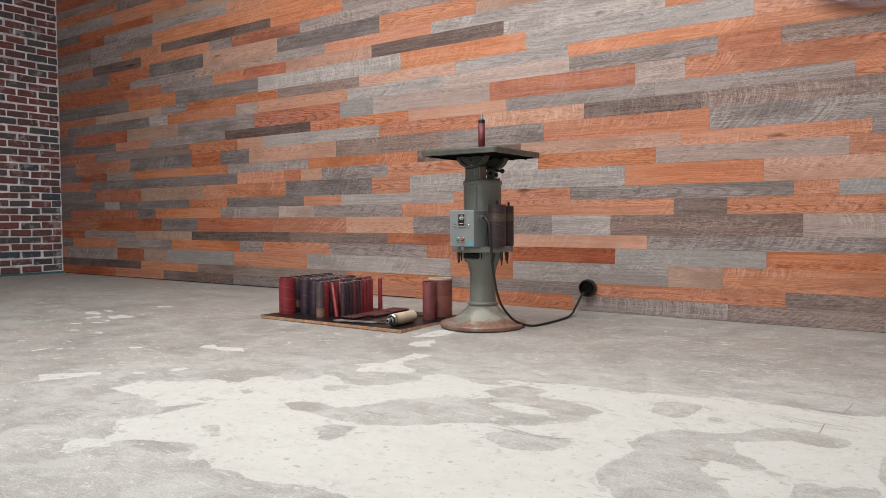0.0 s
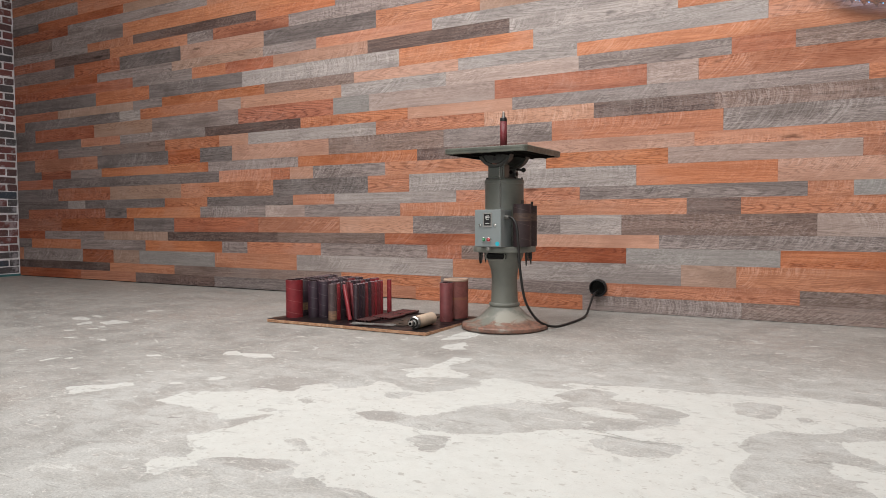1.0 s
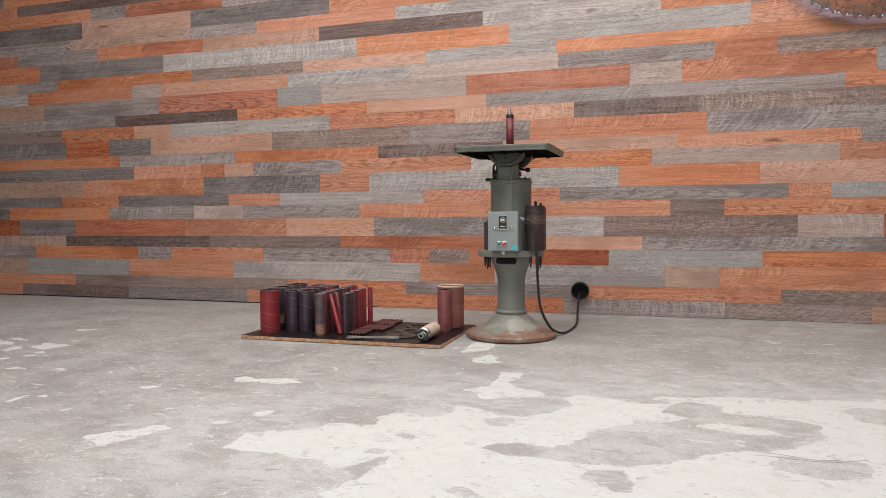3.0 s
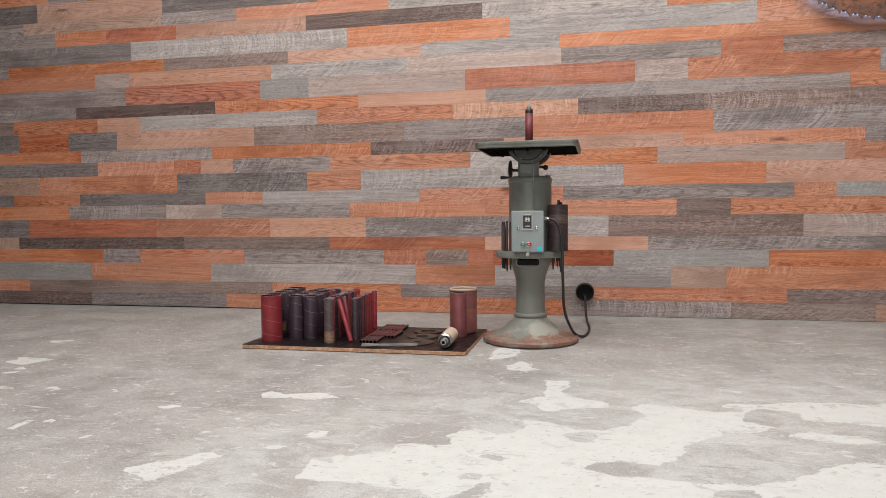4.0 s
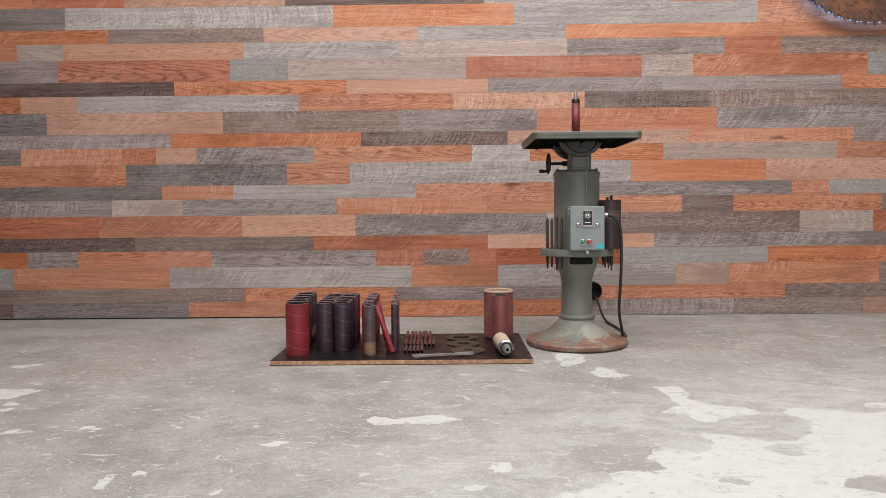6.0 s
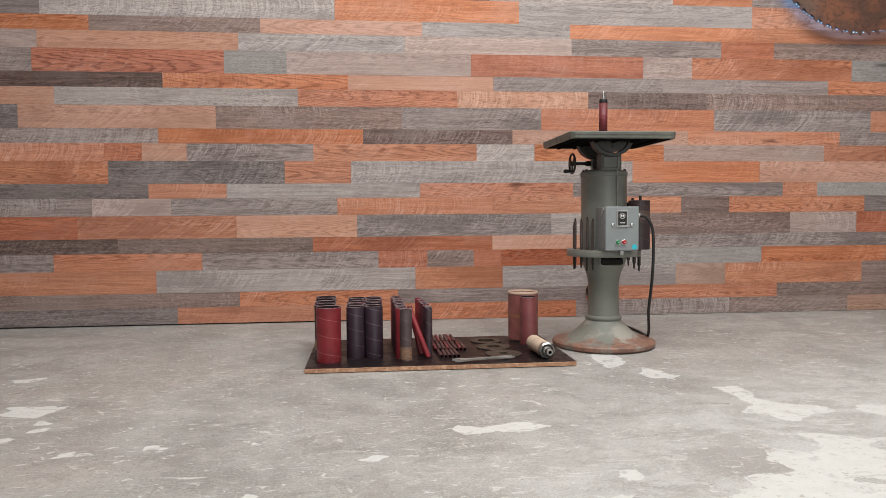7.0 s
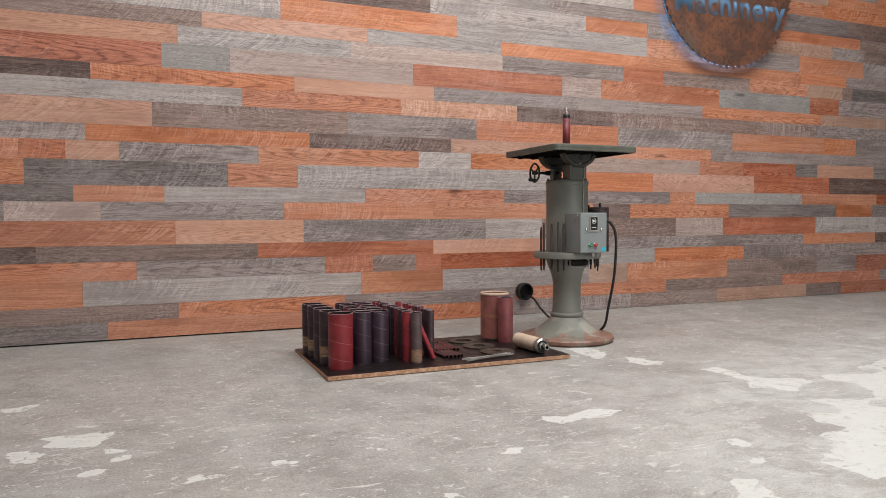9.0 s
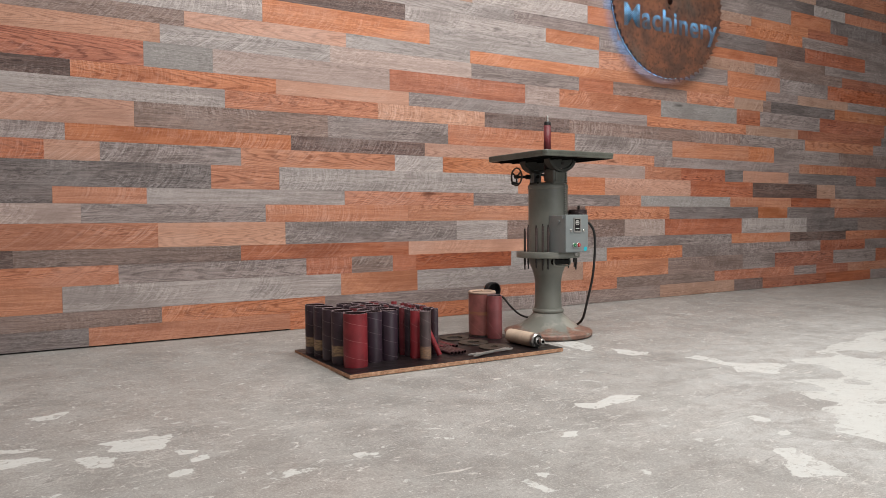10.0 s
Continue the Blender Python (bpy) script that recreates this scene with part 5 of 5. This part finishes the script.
def lying_drum():
    r = 0.0335
    axis = Vector((0.05, -0.998, 0)).normalized()
    back = Vector((-2.272, 3.298, BT + r + 0.0005))
    m = Matrix.Translation(back) @ axis.to_track_quat("Z", "Y").to_matrix().to_4x4()
    ob = thing("drum_arbor", 0, 0, 0, "cream cloth drum on a steel arbor, lying on its side", "sanding drum")
    ob.matrix_world = m
    bm = bmesh.new()
    lathe(bm, [(0, 0), (r - 0.002, 0), (r, 0.002), (r, 0.1800), (0, 0.1800)], 40)
    crisp(part("cloth", bm, CREAM, ob, smooth=True), 40)
    bm = bmesh.new()
    lathe(bm, [(0, 0.1800), (r + 0.0002, 0.1800), (r + 0.0004, 0.1960), (r - 0.004, 0.2000), (r - 0.006, 0.2020), (0.018, 0.2020), (0.017, 0.2080), (0.012, 0.2100), (0.012, 0.2240), (0.0145, 0.2260), (0.0145, 0.2360), (0.0125, 0.2390), (0.007, 0.2390), (0.007, 0.2200), (0, 0.2200)], 36)
    crisp(part("arbor_end", bm, STEEL, ob, "dull steel collar and threaded stub", True), 30)
    bm = bmesh.new()
    for k in range(5):
        lathe(bm, [(0.0122, 0.2110 + 0.0026 * k), (0.0132, 0.2123 + 0.0026 * k), (0.0122, 0.2136 + 0.0026 * k)], 20)
    part("thread", bm, DARKSTEEL, ob)
    bm = bmesh.new()
    lathe(bm, [(0, 0.2204), (0.0072, 0.2204), (0.0072, 0.2392), (0.0066, 0.2392), (0.0066, 0.2208)], 20)
    part("bore", bm, VOID, ob, "dark bore")
    bm = bmesh.new()
    lathe(bm, [(0.0185, 0.2022), (0.0265, 0.2022), (0.0265, 0.2026), (0.0185, 0.2026)], 32)
    part("groove", bm, DARKSTEEL, ob)


lying_drum()


def steel_rings():
    for x, y, ro, ri in ((-2.444, 3.540, 0.073, 0.039), (-2.436, 3.382, 0.075, 0.030), (-2.420, 3.222, 0.077, 0.018)):
        ob = thing("steel_ring", x, y, BT, "flat browned steel ring lying on the board", "ring", "rings on the board")
        bm = bmesh.new()
        lathe(bm, [(ri, 0), (ro - 0.001, 0), (ro, 0.001), (ro, 0.0045), (ro - 0.001, 0.0055), (ri, 0.0055), (ri, 0)], 56)
        crisp(part("ring", bm, RINGSTEEL, ob, smooth=True), 40)


steel_rings()


def wrench():
    a, b = Vector((-2.648, 3.072)), Vector((-2.397, 3.124))
    d = b - a
    ob = thing("open_end_wrench", a.x, a.y, BT + 0.0065, "worn steel open-end wrench lying over a ring", "wrench", rz=math.degrees(math.atan2(d.y, d.x)))
    L = d.length
    bm = bmesh.new()
    half = [(-0.004, 0.016), (0.014, 0.022), (0.034, 0.020), (0.056, 0.011), (0.10, 0.009), (L - 0.08, 0.009), (L - 0.045, 0.014), (L - 0.018, 0.017), (L, 0.012)]
    ring = half + [(L - 0.026, 0.007), (L - 0.030, 0.0), (L - 0.026, -0.007)] + [(x, -y) for x, y in reversed(half)] + [(0.020, -0.009), (0.027, 0.0), (0.020, 0.009)]
    f = bm.faces.new([bm.verts.new((x, y, 0)) for x, y in ring])
    made = bmesh.ops.extrude_face_region(bm, geom=[f])
    bmesh.ops.translate(bm, vec=(0, 0, 0.007), verts=[v for v in made["geom"] if isinstance(v, bmesh.types.BMVert)])
    bmesh.ops.recalc_face_normals(bm, faces=bm.faces)
    part("wrench_body", bm, WRENCHSTEEL, ob)


wrench()


def small_tubes():
    g = "small tubes laid on the board"
    for row, (count, x0, y0, length) in enumerate(((7, -2.700, 3.508, 0.176), (8, -2.698, 3.316, 0.176), (5, -2.690, 3.168, 0.134))):
        for i in range(count):
            r = 0.0074
            m = Matrix.Translation((x0 + i * 0.0178, y0 + jitter.uniform(-0.004, 0.004), BT + r + 0.0004)) @ pose(0, 0, 0, -90, 0, 1 + jitter.uniform(-2, 2))
            sleeve(0, 0, r, length, (S_TUBE, S_MAROON, S_TUBE)[(i * 2 + row) % 3] if row < 2 else S_TUBE, "pencil-thin sanding sleeve laid in a row", g, m=m, name="small_sleeve")


small_tubes()


# ---- the saw blade sign ----
def blade_sign():
    cx, cz, r, y = -0.060, 2.267, 0.592, 4.268
    ob = thing("saw_blade_sign", cx, y, cz, "rusted circular saw blade sign with cool backlight", "sign")
    teeth = 64
    bm = bmesh.new()
    front, back = [], []
    for k in range(teeth):
        a0 = 2 * math.pi * k / teeth
        for da, rr in ((0.0, r - 0.012), (0.18, r - 0.016), (0.55, r - 0.008), (0.80, r + 0.006), (0.92, r + 0.012), (0.97, r + 0.003)):
            a = a0 + da * 2 * math.pi / teeth
            front.append((rr * math.cos(a), -0.002, rr * math.sin(a)))
            back.append((rr * math.cos(a), 0.002, rr * math.sin(a)))
    hole_f = [(0.030 * math.cos(2 * math.pi * i / 384), -0.002, 0.030 * math.sin(2 * math.pi * i / 384)) for i in range(384)]
    hole_b = [(x, 0.002, z) for x, _, z in hole_f]
    loops = [[bm.verts.new(c) for c in loop] for loop in (hole_b, hole_f, front, back)]
    for a, b in ((0, 1), (1, 2), (2, 3), (3, 0)):
        for i in range(384):
            j = (i + 1) % 384
            bm.faces.new([loops[a][i], loops[a][j], loops[b][j], loops[b][i]])
    bmesh.ops.recalc_face_normals(bm, faces=bm.faces)
    part("blade", bm, SAWSTEEL, ob, "rust-brown toothed steel disc")
    bm = bmesh.new()
    for a in (20, 140, 260):
        rod(bm, (0.055 * math.cos(radians(a)), -0.0035, 0.055 * math.sin(radians(a))), (0.055 * math.cos(radians(a)), 0.003, 0.055 * math.sin(radians(a))), 0.008, 12)
    part("pin_hole", bm, VOID, ob)
    # black channel ring that holds the light strip
    bm = bmesh.new()
    lathe(bm, [(r - 0.030, -0.006), (r - 0.018, -0.006), (r - 0.018, -0.040), (r - 0.030, -0.040), (r - 0.030, -0.006)], 128, pose(0, 0, 0, 90, 0, 0))
    ring = part("light_channel", bm, BLACK, ob, "black ring behind the blade", True)
    bm = bmesh.new()
    for k in range(170):
        a = 2 * math.pi * k / 170
        m = pose(0, 0, 0, 0, -math.degrees(a), 0) @ Matrix.Translation((r - 0.0155, 0.026, 0))
        made = bmesh.ops.create_cube(bm, size=0.0040, matrix=m)
    tagged(part("light_dots", bm, LED, ring, "small cool light points"), kind="stuff")
    bm = bmesh.new()
    lathe(bm, [(r - 0.050, -0.026), (r - 0.040, -0.026), (r - 0.040, -0.030), (r - 0.050, -0.030), (r - 0.050, -0.026)], 128, pose(0, 0, 0, 90, 0, 0))
    part("light_strip", bm, GLOWSTRIP, ring, "cool white light strip facing the wall")
    data = bpy.data.curves.new("cutout_word", "FONT")
    data.body, data.size, data.extrude, data.align_x = "Machinery", 0.232, 0.0012, "CENTER"
    data.space_character, data.offset = 1.05, 0.004
    txt = new("cutout_word", data)
    deps = bpy.context.evaluated_depsgraph_get()
    me = bpy.data.meshes.new_from_object(txt.evaluated_get(deps))
    bpy.data.objects.remove(txt)
    me.materials.clear()
    me.materials.append(LETTER)
    word = new("cutout_word", me)
    word.parent = ob
    word.matrix_basis = pose(0.02, -0.0035, -0.238, 90, 0, 0)
    word["label"] = "cut-out lettering with painted blue reflections"


blade_sign()

# ---- boards of the wall ----
HEIGHTS, FOOT_Z = (0.0963, 0.0819, 0.1260), 0.0205
EDGES = [0.0144]
for k in range(44):
    EDGES.append(EDGES[-1] + HEIGHTS[k % 3])
boards = random.Random(11)
FAR = {}


def board_box(x0, x1, z0, z1, proud):
    y0, y1 = WALL_Y - proud, WALL_Y + 0.024
    c = 0.0003
    v = [(x0, y1, z0), (x1, y1, z0), (x1, y1, z1), (x0, y1, z1), (x0, y0 + c, z0), (x1, y0 + c, z0), (x1, y0 + c, z1), (x0, y0 + c, z1), (x0 + c, y0, z0 + c), (x1 - c, y0, z0 + c), (x1 - c, y0, z1 - c), (x0 + c, y0, z1 - c)]
    f = [(8, 9, 10, 11), (4, 5, 9, 8), (5, 6, 10, 9), (6, 7, 11, 10), (7, 4, 8, 11), (0, 1, 5, 4), (1, 2, 6, 5), (2, 3, 7, 6), (3, 0, 4, 7)]
    return v, f


def lay_board(k, x0, x1, tone, single):
    z0, z1 = EDGES[k] if k else FOOT_Z if x1 < -2.0 else FOOT_Z - 0.0055, min(EDGES[k + 1], TOP - 0.001)
    proud = boards.uniform(0.0, 0.0012)
    v, f = board_box(x0 + 0.0002, x1 - 0.0002, z0 + 0.0001 + boards.uniform(0, 0.0003), z1 - 0.0001, proud)
    if single:
        cx, cz = (x0 + x1) / 2, (z0 + z1) / 2
        me = bpy.data.meshes.new("plank")
        me.from_pydata([(x - cx, y - WALL_Y, z - cz) for x, y, z in v], [], f)
        me.materials.append(WOODS[tone])
        ob = new("plank", me)
        ob.location = (cx, WALL_Y, cz)
        ob.parent = wall_north
    else:
        vs, fs = FAR.setdefault(tone, ([], []))
        fs.extend(tuple(i + len(vs) for i in q) for q in f)
        vs.extend(v)


def course(k, tones, ends):
    """One course of boards from the brick corner on: a tone and a right end for each, then on to the far wall by chance."""
    x = WEST + 0.001
    for tone, end in zip(tones, ends):
        if end > x + 0.03:
            lay_board(k, x, end, tone, k < 24 and -7.6 < (x + end) / 2 < 2.4)
            x = end
    while x < EAST - 0.01:
        end = min(EAST - 0.001, x + boards.uniform(0.4, 1.25))
        if EAST - end < 0.3:
            end = EAST - 0.001
        lay_board(k, x, end, boards.choice("ooOOtgGGlbB"), False)
        x = end


course(0, "OoBGoogbtBOOgo", [-6.99, -6.15, -5.1, -4.05, -3.03, -1.77, -0.82, -0.06, 0.83, 1.21, 2.16, 2.91, 3.55, 4.5])
course(1, "BobogobOgOog", [-6.53, -5.61, -3.71, -2.82, -1.71, -0.52, 0.58, 1.66, 2, 2.51, 3.2, 4])
course(2, "ogOtsololtobgOgO", [-7.97, -6.95, -6.47, -6.09, -5.09, -4.16, -2.72, -2.21, -1.16, -0.85, 0.03, 0.94, 1.38, 2.27, 3, 3.77])
course(3, "GogogogObOOsogOg", [-7.82, -6.98, -6, -5, -4.7, -3.91, -2.93, -2.65, -2.38, -2.22, -1.49, -0.62, 0.19, 2.06, 2.8, 3.54])
course(4, "OgtBbOpgoBog", [-7.58, -6.61, -5.69, -4.36, -3.3, -2.27, -1.29, 0.79, 1.59, 2.47, 3.31, 4.23])
course(5, "OOGOopglbmOlGb", [-7.29, -6.16, -5.6, -4.57, -3.72, -3.05, -1.92, -1.52, -0.44, -0.01, 0.92, 1.84, 2.67, 3.53])
course(6, "GOGogmgooBoGoGO", [-7.86, -6.58, -6.26, -5.26, -4.49, -4.07, -3.16, -2.27, -1.13, -0.83, 0.04, 1.14, 1.55, 2.28, 3.31])
course(7, "GlGoGologosoOo", [-7.17, -6.89, -5.72, -5.17, -4.19, -3.77, -2.69, -1.79, -0.49, -0.27, 0.77, 1.6, 2.21, 3.52])
course(8, "GOtoGolopOBtg", [-7.33, -6.5, -5.5, -4.4, -3.45, -3.08, -1.43, -0.64, 0.28, 1.06, 1.99, 2.28, 3.52])
course(9, "OGoOpgolomoOGpGOG", [-7.42, -5.02, -4.42, -4.22, -3.98, -3.29, -2.36, -2.02, -1.24, -0.23, 0.17, 0.7, 0.93, 1.56, 2.63, 2.98, 3.74])
course(10, "GOgoogoBpogoO", [-7.61, -7.11, -6.62, -5.29, -5.15, -4.13, -3.01, -2.15, -1.09, -0.13, 1.72, 2.48, 3.51])
course(11, "GoGOGpbgogoogb", [-7.72, -6.68, -5.66, -5.25, -4.86, -3.82, -2.79, -1.98, -0.93, 0.07, 1, 1.35, 2.34, 3.18])
course(12, "OgboplopBbgog", [-7.31, -6.61, -5.7, -5.01, -4.67, -3.37, -2.47, -1.7, -0.98, 0.89, 1.8, 2.92, 3.73])
course(13, "GogBopggotOG", [-6.93, -6.33, -5.18, -4.1, -3.09, -2.26, -1.25, -0.21, 0.96, 1.69, 3.07, 3.95])
course(14, "GOtgOsmOmosOgOg", [-7.7, -6.72, -5.87, -4.78, -3.77, -3.43, -2.39, -1.37, -1.07, -0.06, 0.84, 1.15, 2.02, 3.12, 4.07])
course(15, "OGGlomplmgObotbGo", [-7.88, -6.98, -6.33, -6.03, -5.02, -4.75, -3.69, -2.77, -1.8, -0.89, -0.56, 0.23, 0.81, 1.19, 1.3, 2.26, 3.38])
course(16, "Otgobplooogtg", [-7.3, -6.13, -5.73, -4.48, -3.57, -2.67, -1.81, -0.69, 0.74, 1.23, 1.68, 2.47, 3.27])
course(17, "GoGlologogO", [-6.68, -5.9, -4.73, -3.16, -2.11, -0.7, 0.13, 0.72, 1.42, 2.14, 3.38])
course(18, "OOgoOpBlogtgbO", [-7.12, -6.13, -5.33, -4.92, -4.38, -3.44, -2.28, -1.19, -0.7, 0, 1.07, 1.42, 2.37, 3.48])
course(19, "OOgtgolgoobg", [-7.8, -6.65, -5.59, -4.49, -3.93, -2.88, -1.46, -0.52, 0.13, 1.38, 2.09, 3.48])
course(20, "gOGpGotloGBOg", [-7.01, -6.31, -5.47, -4.48, -3.36, -2.5, -1.79, -0.81, 0.45, 1.22, 1.78, 2.75, 3.93])
course(21, "OBogOgobgoogg", [-7.33, -6.45, -5.38, -5.06, -4.21, -2.46, -1.46, -0.66, 0.12, 0.95, 1.74, 2.55, 3.47])
course(22, "goBogototoOg", [-6.79, -6.11, -4.56, -3.74, -2.24, -1.46, -0.66, 0.12, 1.02, 1.82, 2.45, 3.92])
course(23, "bgoolobgoG", [-7.37, -6.25, -4.02, -2.7, -1.46, -0.52, 0.45, 1.57, 2.17, 3.04])
course(24, "OgoGo", [-7.1, -5.13, -3.2, -1.83, -0.81])
course(25, "GOtgo", [-7.59, -6.24, -4.4, -2.69, -0.81])
course(26, "gogo", [-6.93, -5.7, -3.2, -0.81])
for k in range(27, 38):
    course(k, "", [])
for tone, (vs, fs) in FAR.items():
    me = bpy.data.meshes.new("far_boards")
    me.from_pydata(vs, [], fs)
    me.materials.append(WOODS_FAR[tone])
    ob = new("far_boards", me)
    ob.parent = wall_north
    tagged(ob, kind="stuff")


# ---- bricks ----
def brick_mesh(length, seed):
    bm = bmesh.new()
    block(bm, -0.06, 0.0, -length / 2, length / 2, -0.0342, 0.0342, 0.006, 1)
    for v in bm.verts:
        v.co += Vector(noise.noise_vector(v.co * 40 + Vector((7.0 * seed, 0, 0)))) * 0.0050
    me = bpy.data.meshes.new("brick")
    bm.to_mesh(me)
    bm.free()
    me.materials.append(BRICK)
    return me


def lay_bricks():
    rng = random.Random(5)
    shapes = [brick_mesh(0.211, k) for k in range(8)]
    ends = [brick_mesh(0.101, k) for k in range(4)]
    rest_v, rest_f = [], []
    for row in range(51):
        z = 0.075 + 0.080 * row
        y = WALL_Y - 0.004 - (0.106 if row % 2 else 0.0)
        if row % 2:
            ob = new("brick", rng.choice(ends))
            ob.location = (WEST + rng.uniform(-0.003, 0.003), WALL_Y - 0.055, z)
            ob.parent = wall_west
        while y > SOUTH + 0.25:
            cy = y - 0.112
            if cy > 3.25:
                ob = new("brick", rng.choice(shapes))
                ob.location = (WEST + rng.uniform(-0.003, 0.003), cy + rng.uniform(-0.003, 0.003), z + rng.uniform(-0.005, 0.005))
                ob.rotation_euler = (rng.uniform(-0.03, 0.03), 0, 0)
                ob.scale = (1.0, rng.uniform(0.93, 1.0), rng.uniform(0.90, 1.02))
                ob.parent = wall_west
            else:
                b = len(rest_v)
                rest_v.extend([(WEST - 0.06 * (i & 1), cy + 0.106 * (1 if i & 2 else -1), z + 0.033 * (1 if i & 4 else -1)) for i in range(8)])
                rest_f.extend([(b + 0, b + 2, b + 6, b + 4), (b + 0, b + 1, b + 3, b + 2), (b + 4, b + 6, b + 7, b + 5), (b + 0, b + 4, b + 5, b + 1), (b + 2, b + 3, b + 7, b + 6)])
            y -= 0.224
    me = bpy.data.meshes.new("far_bricks")
    me.from_pydata(rest_v, [], rest_f)
    me.materials.append(BRICK)
    ob = new("far_bricks", me)
    ob.parent = wall_west
    tagged(ob, kind="stuff")


lay_bricks()
